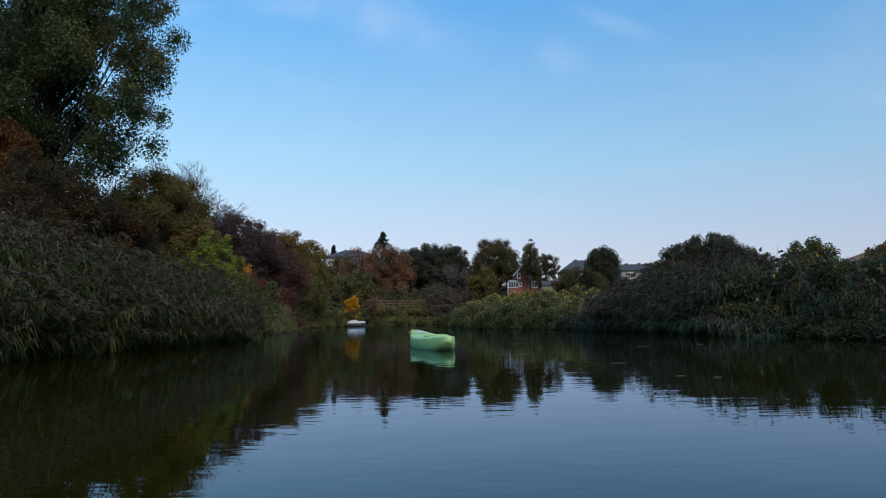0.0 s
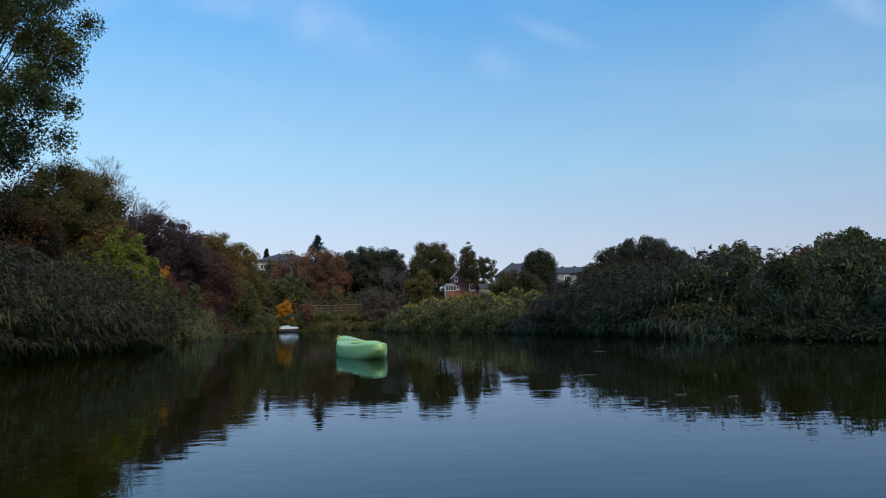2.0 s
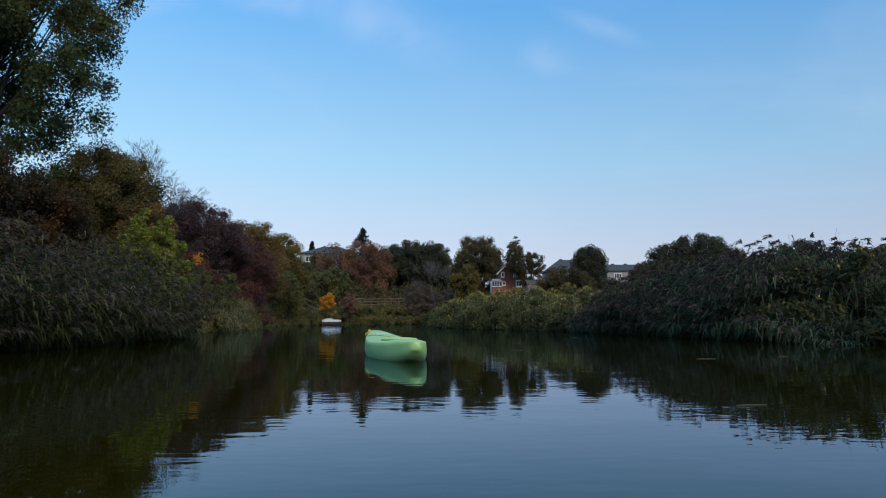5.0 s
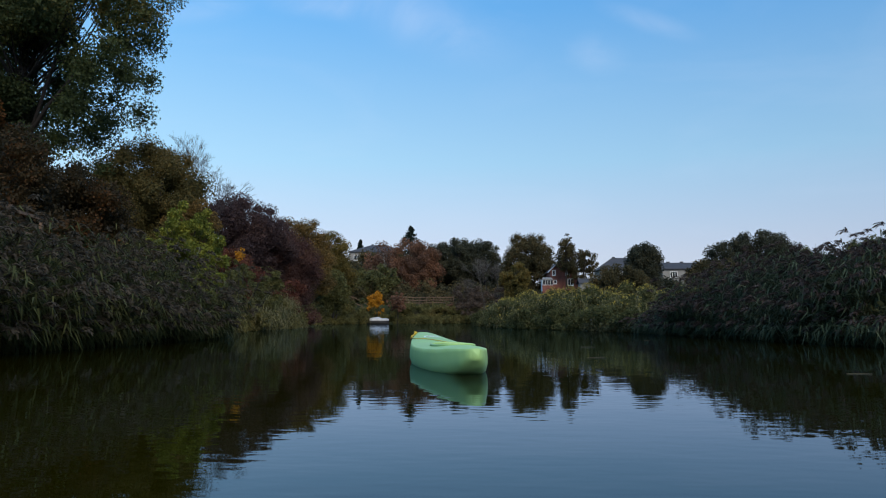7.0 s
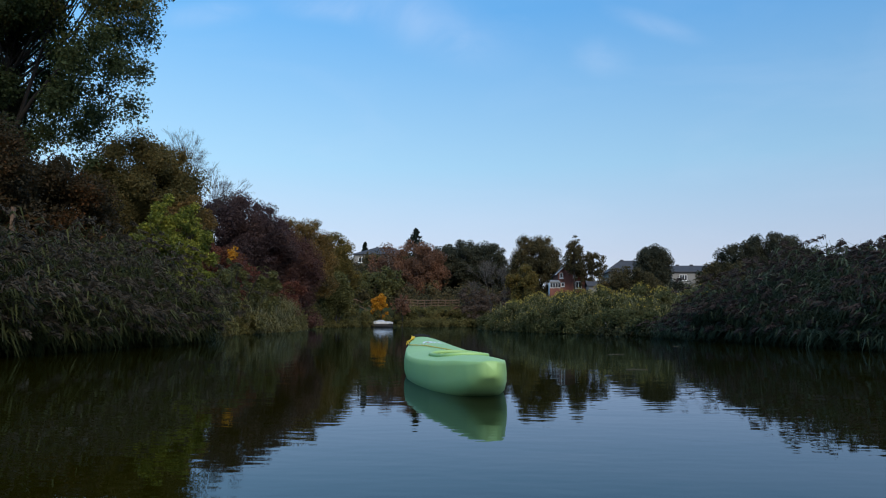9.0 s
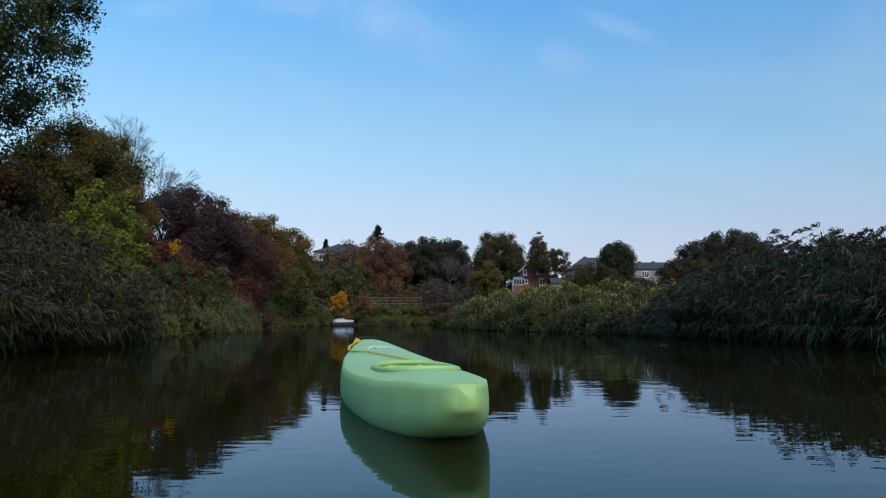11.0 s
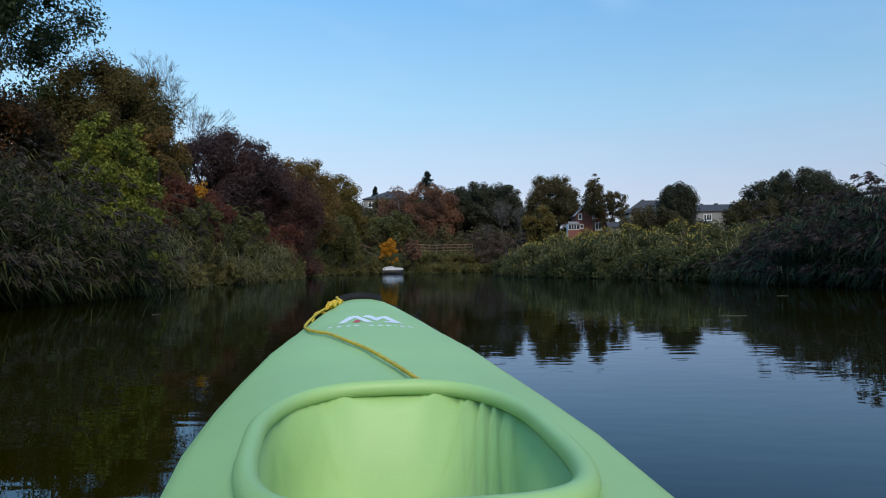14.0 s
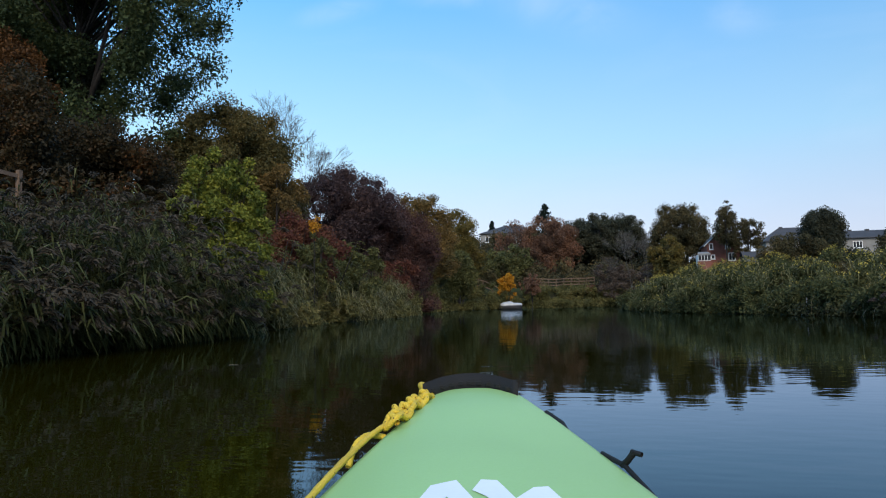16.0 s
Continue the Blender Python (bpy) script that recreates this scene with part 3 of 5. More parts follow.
def reeds(name, label, roots, height, lean, seed, plumes=0.6, tilt=0.3, blade=None, head=None, far_rise=0.0, near_rise=0.0, taper=1.5):
    """A reed bed: bowed stems with long hanging blades and feathery heads, leaning one way."""
    rng = np.random.default_rng(seed)
    n = len(roots)
    base = np.stack([roots[:, 0], roots[:, 1], np.maximum(ground(roots[:, 0], roots[:, 1]), -0.1)], 1)
    edge = np.maximum(left_x(roots[:, 1]) - roots[:, 0], roots[:, 0] - right_x(roots[:, 1]))
    ends = step(roots[:, 1], roots[:, 1].min() - 1, roots[:, 1].min() + 2) * (0.5 + 0.5 * step(-roots[:, 1], -roots[:, 1].max() - 0.3, -roots[:, 1].max() + taper))
    h = height * rng.uniform(0.78, 1.02, n) * (0.5 + 0.5 * np.clip((edge + 0.5) / 1.5, 0, 1)) * ends * (1 + far_rise * step(roots[:, 1], 28, 31) + near_rise * (1 - step(roots[:, 1], 20, 24.5)) - 1.6 * near_rise * step(roots[:, 1], 22, 25) * (1 - step(roots[:, 1], 27, 30)))
    phase = 2.4 * np.sin(1.9 * roots[:, 0] + 1.1 * roots[:, 1]) + 2.0 * np.sin(1.4 * roots[:, 1] - 2.3 * roots[:, 0] + 2)
    clump = np.stack([np.cos(phase), np.sin(phase), np.zeros(n)], 1)
    h = h * (1 + 0.16 * np.sin(1.7 * roots[:, 1] + 0.8 * roots[:, 0]) * np.sin(0.6 * roots[:, 1] + 2.1 * roots[:, 0]))
    way = unit(np.array([lean[0], lean[1], 0.0]) + 0.75 * clump + rng.normal(size=(n, 3)) * np.array([0.75, 0.75, 0]))
    bow = h * np.abs(rng.normal(tilt, 0.14, n)) * (1.0 + 0.9 * np.clip(1 - edge / 1.5, 0, 1))
    s = np.array([0, 0.3, 0.6, 0.85, 1.0])
    line = base[:, None] + s[None, :, None] * np.array([0, 0, 1.0]) * (h * (1 - 0.12 * bow / h))[:, None, None] + (s**2)[None, :, None] * (bow[:, None] * way)[:, None]
    side = unit(np.cross(way, np.array([0, 0, 1.0])) + rng.normal(size=(n, 3)) * 0.3)
    pieces, index = [], []
    v, f = ribbons(line, np.tile(np.array([0.011, 0.01, 0.009, 0.007, 0.005]), (n, 1)), side)
    pieces.append((v, f))
    index.append(np.zeros(len(f)))
    comb = unit(way + rng.normal(size=(n, 3)) * np.array([0.8, 0.8, 0.0]))
    for k in range(10):
        t = rng.uniform(0.25, 0.98, n)
        i = np.clip(np.searchsorted(s, t) - 1, 0, 3)
        w = ((t - s[i]) / (s[i + 1] - s[i]))[:, None]
        at = line[np.arange(n), i] * (1 - w) + line[np.arange(n), i + 1] * w
        loose = k % 5 < 2
        turn = rng.normal(size=(n, 3)) * np.array([1.0, 1.0, 0.0]) * (1.0 if loose else 0.22)
        go = unit(0.8 * comb + turn) if not loose else unit(0.3 * way + turn)
        ln = (rng.uniform(0.34, 0.7, n) * (1.2 - 0.3 * t))[:, None]
        hang = (rng.uniform(0.0, 0.6, n) if loose else rng.uniform(0.25, 0.75, n) + 0.5 * (t < 0.55))[:, None]
        arc = np.stack([at, at + go * ln * 0.4 * (1.2 - 0.6 * hang) + np.array([0, 0, 0.25]) * ln * (0.8 - hang), at + go * ln * 0.9 * (1.15 - 0.7 * hang) - np.array([0, 0, 0.85]) * ln * hang], 1)
        v, f = ribbons(arc, np.tile(np.array([0.022, 0.037, 0.004]), (n, 1)), unit(np.cross(go, np.array([0, 0, 1.0])) + rng.normal(size=(n, 3)) * 0.25))
        pieces.append((v, f))
        index.append(np.zeros(len(f)))
    headed = np.where(rng.random(n) < plumes)[0]
    top, w2, sd = line[headed, 4], way[headed], side[headed]
    size = rng.uniform(0.8, 1.25, len(headed))[:, None]
    for k in range(24):
        fan = (k % 8 - 3.5) / 3.5
        start = top + w2 * 0.045 * (k % 4) - np.array([0, 0, 0.02]) * (k % 3) + rng.normal(size=(len(headed), 3)) * 0.015
        go = unit(w2 * rng.uniform(0.6, 1.1, len(headed))[:, None] + sd * fan * 0.5 + np.array([0, 0, 0.6 - 0.22 * (k % 4)]) + rng.normal(size=(len(headed), 3)) * 0.14)
        arc = np.stack([start, start + go * 0.075 * size, start + go * 0.14 * size - np.array([0, 0, 0.045]) * size], 1)
        v, f = ribbons(arc, np.tile(np.array([0.014, 0.036, 0.014]), (len(headed), 1)), unit(np.cross(go, np.array([0, 0, 1.0])) + rng.normal(size=(len(headed), 3)) * 0.5))
        pieces.append((v, f))
        index.append(np.ones(len(f)))
    v, f = join(*pieces)
    ob = link(name, faces_mesh(name, v, f, np.concatenate(index)), mats=(blade or REED, head or PLUME))
    return tagged(ob, label, "reeds", kind="stuff")


def along(ys, edge, lo, hi, seed, count):
    """Roots strewn between two distances from one bank's edge."""
    rng = np.random.default_rng(seed)
    y = rng.uniform(ys[0], ys[1], count)
    d = lo + (hi - lo) * rng.random(count) ** 1.3
    x = left_x(y) - d if edge == "left" else right_x(y) + d
    return np.stack([x, y], 1)


def lumps_along(ys, edge, lo, hi, seed, count, height, radius):
    """Lumps of growth between two distances from a bank's edge, their tops at about the given height above the water."""
    rng = np.random.default_rng(seed)
    made = []
    for i in range(count):
        y = rng.uniform(*ys)
        d = rng.uniform(lo, hi)
        x = float(left_x(y)) - d if edge == "left" else float(right_x(y)) + d
        r = radius * rng.uniform(0.6, 1.3)
        g = max(0.0, float(ground(x, y)))
        made.append((x, y, g + max(0.1, rng.uniform(0.15, 1.0) * height - r), r))
    return made


# reed beds
reeds("reed_bed", "tall grey-green common reeds with drooping brown plumes over the water", along((8, 32.0), "left", -0.5, 3.7, 11, 5000), 2.56, (0.9, -0.35), 12, 0.55, 0.5, far_rise=0.26, near_rise=0.07)
reeds("reed_bed", "low drooping reeds hanging over the water", along((8, 32.2), "left", -0.75, 0.3, 111, 1250), 1.5, (0.9, -0.35), 112, 0.25, 0.75)
reeds("reed_bed", "tall dark common reeds with purplish plumes at the water's edge", along((23, 38.6), "right", -0.3, 4.5, 13, 3300), 2.45, (-0.75, -0.35), 14, 0.5, 0.45, DARK_REED, PURPLE_PLUME, taper=6.0)
reeds("reed_bed", "low drooping reeds hanging over the water", along((20, 38), "right", -0.65, 0.2, 131, 800), 1.3, (-0.75, -0.35), 132, 0.2, 0.75, DARK_REED, PURPLE_PLUME)
reeds("reed_bed", "dark common reeds mixed with leafy weeds along the bank", along((-4, 25), "right", 0.3, 4.5, 15, 330), 2.0, (-0.75, -0.35), 16, 0.3, 0.3, DARK_REED, PURPLE_PLUME)
reeds("reed_bed", "tall grey-green common reeds on the bank behind the start", along((-6, 8), "left", -0.4, 4.0, 17, 500), 2.8, (0.9, -0.35), 18, 0.5, 0.33)
scrub("leafy_weeds", "tall dark leafy weeds with a few yellow flowers", lumps_along((4, 26), "right", 0.0, 6.0, 501, 190, 2.3, 0.6), WEED, 502, 68000, 0.125, flowers=140, category="weeds")


def stalks(ys, edge, count, seed):
    """Dead pale stalks that hang out of the reeds over the water."""
    rng = np.random.default_rng(seed)
    y = rng.uniform(*ys, count)
    side = 1.0 if edge == "left" else -1.0
    x = (left_x(y) if edge == "left" else right_x(y)) + side * rng.uniform(-0.2, 0.45, count)
    up = rng.uniform(0.2, 0.75, count)
    reach = rng.uniform(0.05, 0.55, count) * side
    slant = rng.normal(size=count) * 0.3
    z = np.zeros(count)
    line = np.stack([np.stack([x, y, up], 1), np.stack([x + reach * 0.7, y + slant * 0.5, up * rng.uniform(0.5, 0.75, count)], 1), np.stack([x + reach, y + slant, z + 0.005], 1)], 1)
    v, f = ribbons(line, np.tile(np.array([0.012, 0.02, 0.008]), (count, 1)), unit(rng.normal(size=(count, 3)) * np.array([0.5, 1.0, 0.2])))
    ob = link("dead_stalks", faces_mesh("dead_stalks", v, f), STALK)
    return tagged(ob, "pale dead stalks hanging from the reeds into the water", "reeds", kind="stuff")


stalks((9, 33), "left", 600, 601)
stalks((26, 44), "right", 160, 602)

# steep bank, from near to far
poplar = tree("poplar", "tall broad poplar with dark green leaves and a yellowing top", -26.9, 47.0, 33.0, 8.4, 8.4, 7.6, POPLAR, 21, 230000, 0.168, 300, 0.138, 0.27, 1, hollow=0.0, heart=0.3, heart_from=26.0, skin=0.55)
for line in ([(0, 0, 7.0), (0.9, -0.3, 9.5), (2.4, -0.6, 14.0), (3.4, -0.8, 18.5)], [(0.5, -0.2, 8.4), (1.8, -0.8, 9.8), (3.6, -1.2, 11.6)]):
    link("limb", faces_mesh("limb", *tube(line, [0.13, 0.11, 0.08, 0.03][: len(line)], 8), smooth=True), BARK, poplar)
rng = np.random.default_rng(210)
ivy = [(rng.normal() * 0.16, rng.normal() * 0.16, 0.6 + 0.42 * i, 0.75 - 0.012 * i) for i in range(32)]
ivy_at, ivy_way = crown_points(ivy, 26000, rng, 0.5)
low_lobes = [(*rng.normal((-2.9, 0.0, 12.0), (1.5, 1.5, 2.0)), rng.uniform(0.9, 1.5)) for _ in range(18)]
low_at, low_way = crown_points(low_lobes, 26000, rng, 0.1)
link("lower_crown", faces_mesh("lower_crown", *leaves(low_at, 0.17, rng, low_way, 0.3, 0.75)), POPLAR, poplar)
link("ivy", faces_mesh("ivy", *leaves(ivy_at, 0.12, rng, ivy_way, 0.3, 0.6)), IVY, poplar, "dark ivy climbing the trunk")
tree("rust_tree", "rust-orange autumn tree above the reeds", -20.9, 34.5, 9.6, 3.4, 4.1, 3.8, RUST, 22, 52000, 0.11, 60, 0.26, 0.14, 2, skirt=6, heart=0.5, hollow=0.3)
tree("orange_tree", "dull orange autumn tree beside the poplar", -27.2, 42.0, 14.1, 6.6, 2.8, 2.6, ORANGE, 221, 52000, 0.13, 70, 0.24, 0.16, 2, heart=0.5, hollow=0.3, skirt=5)
tree("rust_tree", "dark rusty autumn tree on the high bank", -20.2, 40.0, 8.5, 3.0, 3.7, 4.0, RUST, 23, 52000, 0.115, 54, 0.28, 0.14, 2, skirt=6, heart=0.5, hollow=0.3)
tree("olive_tree", "rounded olive-green tree turning orange at its side", -21.4, 52.0, 12.8, 3.0, 4.2, 4.4, OLIVE, 24, 120000, 0.112, 110, 0.24, 0.2, 2, skirt=6, heart=0.5, hollow=0.4)
tree("autumn_tree", "small brown-orange tree beside the olive tree", -17.9, 50.5, 8.6, 1.8, 2.0, 2.1, OCHRE, 241, 24000, 0.12, 70, 0.2, 0.1, 2, heart=0.3, skirt=4, rag=0.25)
bare_tree("bare_tree", "thin leafless tree with a fan of grey twigs", -20.8, 56.5, 13.1, 25, 0.3, 0.06, 7, TWIG, 0.012)
bare_tree("bare_tree", "slender leafless tree with upright grey twigs", -20.2, 57.0, 12.6, 251, 0.3, 0.06, 7, TWIG, 0.012)
bare_tree("bare_tree", "low leafless tree with many thin grey twigs", -19.6, 57.5, 11.7, 252, 0.3, 0.05, 7, TWIG, 0.012)
tree("yellow_green_bush", "bright yellow-green maple bush behind the reeds", -11.65, 35.2, 5.5, 1.8, 1.55, 1.5, LIME, 26, 20000, 0.095, 80, 0.17, 0.04, 4, category="bush", hollow=0.05, heart=0.0, lean=(0.06, 0.0), rag=0.35)
tree("yellow_green_bush", "low yellow-green maple bush at the foot of a taller one", -10.8, 34.6, 3.7, 0.4, 1.25, 1.3, LIME, 261, 15000, 0.092, 60, 0.18, 0.03, 4, category="bush", hollow=0.05, heart=0.0, rag=0.35)
tree("copper_beech", "broad dark purple-brown copper beech", -20.5, 67.0, 11.8, 1.8, 5.3, 5.6, PURPLE, 27, 125000, 0.105, 130, 0.22, 0.25, 2, skirt=8, rag=0.03, heart=0.5)
tree("copper_beech", "dark maroon-brown beech sloping down to the bank", -17.7, 70.5, 9.2, 0.8, 3.9, 4.4, MAROON, 28, 70000, 0.105, 90, 0.24, 0.2, 2, skirt=6, rag=0.03, heart=0.5)
tree("crimson_bush", "dark crimson bush overhanging the bank", -15.1, 63.0, 4.1, 0.3, 1.5, 2.4, CRIMSON, 29, 14000, 0.12, 50, 0.22, 0.05, 3, category="bush", rag=0.25)
tree("crimson_bush", "reddish-brown bush with a few yellow leaves", -14.2, 45.5, 5.1, 0.6, 2.3, 2.0, CRIMSON, 30, 20000, 0.11, 70, 0.22, 0.05, 3, category="bush", rag=0.25)
tree("yellowing_bush", "green bush with a golden yellow tip", -12.5, 43.6, 4.1, 0.8, 0.8, 1.0, GREEN, 31, 6000, 0.11, 36, 0.24, 0.04, 3, category="bush", rag=0.3)
tree("golden_sapling", "small sapling with golden yellow leaves", -12.1, 42.8, 4.45, 3.6, 0.34, 0.34, GOLD, 311, 190, 0.11, 9, 0.34, 0.02, 1, category="sapling", heart=0.0)
tree("green_bush", "olive-green bush on the sloping bank", -14.2, 51.0, 4.2, 0.8, 1.9, 2.4, GREEN, 32, 16000, 0.13, 60, 0.22, 0.05, 3, category="bush", rag=0.3)
tree("autumn_tree", "golden-olive autumn tree on the bank", -19.8, 86.0, 12.5, 1.6, 4.1, 4.4, OCHRE, 33, 60000, 0.14, 100, 0.24, 0.2, 2, skirt=6, rag=0.18)
tree("autumn_tree", "green and golden tree with an uneven top", -20.8, 106.0, 13.0, 2.0, 4.2, 4.0, AUTUMN, 34, 46000, 0.16, 90, 0.25, 0.2, 2, skirt=6, rag=0.18)
tree("olive_tree", "small olive tree by the far bank", -18.0, 96.0, 7.2, 0.9, 2.4, 3.0, GREEN, 35, 13000, 0.23, 24, 0.36, 0.12, 2, skirt=4)
tree("rust_tree", "brown autumn tree beyond the poplar", -28.0, 58.0, 8.2, 2.6, 4.2, 4.2, RUST, 36, 18000, 0.2, 30, 0.36, 0.2, 2, skirt=4)
tree("rust_tree", "dark rusty tree on the slope above the path", -29.0, 36.0, 10.0, 3.4, 5.0, 5.0, RUST, 37, 22000, 0.2, 32, 0.36, 0.2, 2, skirt=4)
scrub("bank_scrub", "brambles, nettles and long grass on the sloping bank", lumps_along((31.5, 63), "left", -0.1, 4.5, 41, 175, 2.2, 0.55), HERB, 42, 56000, 0.11, blades=24000)
scrub("bank_scrub", "tangled green undergrowth under the trees", lumps_along((28, 112), "left", 2.5, 9.0, 43, 190, 3.2, 0.9), GREEN, 44, 60000, 0.18)
scrub("bank_scrub", "bushy growth along the inner bend", lumps_along((64, 113), "left", -0.1, 3.0, 45, 110, 2.6, 0.8), HERB, 46, 34000, 0.19)
scrub("bank_scrub", "dark rusty undergrowth behind the reeds", lumps_along((10, 45), "left", 5.5, 12.0, 47, 130, 3.4, 1.0), RUST, 48, 44000, 0.15)


def sumac(label, x, y, top, spread, seed, mat):
    """A stag's-horn sumac: a few bent stems that carry long drooping fronds of paired leaflets."""
    rng = np.random.default_rng(seed)
    z = float(ground(x, y))
    root = thing("sumac_bush", x, y, z - 0.05, label, "bush", "sumacs on the bank")
    h = top - z
    verts = []
    for s in range(7):
        a = 6.283 * s / 7 + rng.uniform(-0.4, 0.4)
        out = np.array([math.cos(a), math.sin(a), 0.0])
        tip = out * spread * rng.uniform(0.35, 0.9) + np.array([0, 0, h * rng.uniform(0.6, 0.95)])
        line = [np.zeros(3), tip * np.array([0.35, 0.35, 0.4]), tip * np.array([0.75, 0.75, 0.75]), tip]
        link("stem", faces_mesh("stem", *tube(line, [0.035, 0.028, 0.02, 0.01], 6), smooth=True), BARK, root)
        for k in range(20):
            t = rng.uniform(0.25, 1.0)
            at = tip * np.array([t, t, t])
            b = rng.uniform(0, 6.283)
            go = np.array([math.cos(b), math.sin(b), 0.0])
            ln = rng.uniform(0.45, 0.8)
            across = np.array([-go[1], go[0], 0.0])
            for q in np.linspace(0.2, 1.0, 9):
                p = at + go * ln * q + np.array([0, 0, ln * (0.35 * q - 0.65 * q * q)])
                for side in (-1, 1):
                    d = unit(across * side + go * 0.35 + np.array([0, 0, -0.35]) + rng.normal(size=3) * 0.12)
                    w = 0.02 * go
                    size = 0.17 * (1.15 - 0.5 * abs(q - 0.5)) * rng.uniform(0.8, 1.15)
                    verts.append((p - w, p + w, p + d * size))
    v = np.array(verts).reshape(-1, 3)
    link("foliage", faces_mesh("foliage", v, np.arange(len(v)).reshape(-1, 3)), mat, root)


sumac("green sumac bush with drooping fronds on the bank", -13.5, 47.6, 4.3, 1.5, 701, SUMAC)
sumac("green sumac bush turning yellow beside the beech", -14.7, 54.0, 4.6, 1.6, 702, SUMAC)
sumac("yellow-green sumac bush at the water's edge", -15.4, 60.0, 4.2, 1.5, 703, SUMAC)
sumac("small green sumac behind the reeds", -12.3, 39.4, 3.6, 1.3, 704, SUMAC)
sumac("yellow-green sumac below the autumn tree", -17.9, 80.0, 5.2, 1.7, 705, SUMAC)
sumac("low green sumac above the bank's edge", -12.9, 43.6, 3.0, 1.3, 706, SUMAC)

# headland and flat bank
scrub("bank_scrub", "low leafy growth hanging over the headland's edge", lumps_along((36, 76), "right", -0.25, 0.9, 503, 170, 1.3, 0.42), HEADLAND, 504, 44000, 0.13)
scrub("bank_scrub", "low growth hanging over the steep bank's edge", lumps_along((31, 112), "left", -0.25, 0.9, 505, 190, 1.2, 0.42), HERB, 506, 40000, 0.14)
scrub("flowering_herbs", "tall green herbs with yellow flowers on the headland", lumps_along((39, 74), "right", 0.0, 6.5, 51, 240, 1.95, 0.55), HEADLAND, 52, 95000, 0.11, blades=6000, flowers=1300, petal=0.06, category="wild flowers")
scrub("flowering_herbs", "golden flowering herbs on the headland's crest", lumps_along((58, 80), "right", 2.0, 12.0, 53, 140, 2.75, 0.7), HEADLAND, 54, 60000, 0.13, flowers=3600, petal=0.075, category="wild flowers")
scrub("bank_scrub", "leafy weeds leaning out over the water before the reeds", lumps_along((22, 31), "right", -0.55, 0.5, 507, 90, 1.25, 0.34), WEED, 508, 20000, 0.12)
scrub("bank_scrub", "dark leafy undergrowth at the foot of the reeds", lumps_along((8, 44), "right", -0.5, 0.6, 55, 220, 0.8, 0.34), WEED, 56, 30000, 0.11)
scrub("bank_scrub", "tangled green undergrowth with yellow flowers behind the reeds", lumps_along((10, 40), "right", 4.0, 16.0, 57, 150, 2.5, 0.9), WEED, 58, 56000, 0.16, flowers=120)
# far bank
def far_lumps(x0, x1, y0, y1, top, radius, count, seed, low=0.1):
    rng = np.random.default_rng(seed)
    made = []
    for i in range(count):
        x, y, r = rng.uniform(x0, x1), rng.uniform(y0, y1), radius * rng.uniform(0.6, 1.3)
        g = max(0.0, float(ground(x, y)))
        made.append((x, y, max(g, g + rng.uniform(low, 1.0) * (top - g) - r), r))
    return made


scrub("bank_scrub", "low green growth along the far bank", far_lumps(-17, 4, 112.4, 115.4, 1.5, 0.5, 260, 61), HERB, 62, 26000, 0.2)
scrub("bank_scrub", "brown and green growth below the timber fence", far_lumps(-13, 1, 114.8, 118, 3.0, 0.55, 130, 617, 0.4), HERB, 618, 14000, 0.2)
scrub("brushwood", "tangled brown leafless brushwood beyond the water", far_lumps(-3, 5, 113, 119, 6.4, 0.9, 70, 615, 0.3), BRUSH, 616, 12000, 0.26, category="brushwood", slim=0.12)
scrub("bank_scrub", "dark thicket under the far trees", far_lumps(-34, 12, 122, 136, 7.6, 1.7, 130, 63), DULL, 64, 22000, 0.42)
scrub("far_wood", "dull brown and green wood behind the far bank", far_lumps(-42, 8, 152, 162, 13.8, 2.2, 150, 601, 0.3), DULL, 602, 20000, 0.5, category="wood")
scrub("far_wood", "grey-brown wood below the hilltop house", far_lumps(-44, -12, 166, 174, 17.6, 2.2, 90, 603), DULL, 604, 14000, 0.5, category="wood")
scrub("far_wood", "dark distant wood beyond the fields", far_lumps(46, 150, 150, 175, 13.2, 2.8, 150, 605), GREEN, 606, 20000, 0.6, category="wood")
scrub("far_wood", "shady wood on the hillside above the river", far_lumps(-62, -27, 22, 76, 8.6, 2.2, 150, 607), DULL, 608, 13000, 0.42, category="wood")
scrub("bank_scrub", "mixed hedge in front of the far houses", far_lumps(8, 60, 100, 118, 4.4, 1.2, 150, 65), HERB, 66, 26000, 0.32, flowers=200)
scrub("garden_hedge", "overgrown green hedge below the brick house", far_lumps(9, 34, 112, 117, 5.3, 1.0, 150, 611, 0.5), DULL, 612, 20000, 0.3, category="hedge")
scrub("garden_hedge", "dark hedge in front of the pale house", far_lumps(20, 60, 138, 146, 9.3, 1.6, 110, 613, 0.5), DARK, 614, 16000, 0.4, category="hedge")
scrub("bank_scrub", "dark hedge beyond the flat bank", far_lumps(32, 130, 100, 128, 8.0, 2.2, 190, 67), GREEN, 68, 30000, 0.45)
scrub("bank_scrub", "dense woodland edge on the hillside", far_lumps(-70, -22, 72, 150, 9.0, 2.4, 190, 69), DULL, 70, 26000, 0.44)
tree("golden_bush", "small bright golden-orange bush beside the boat", -14.3, 109.0, 5.0, 1.0, 1.35, 1.4, GOLD, 71, 3600, 0.22, 26, 0.26, 0.05, 3, category="bush", hollow=0.1, heart=0.4)
tree("orange_bush", "sparse orange-brown bush beside the fence", -11.4, 112.0, 5.0, 1.4, 1.6, 1.5, RUSSET, 72, 3200, 0.18, 40, 0.22, 0.05, 3, category="bush", hollow=0.1, heart=0.1, rag=0.3)
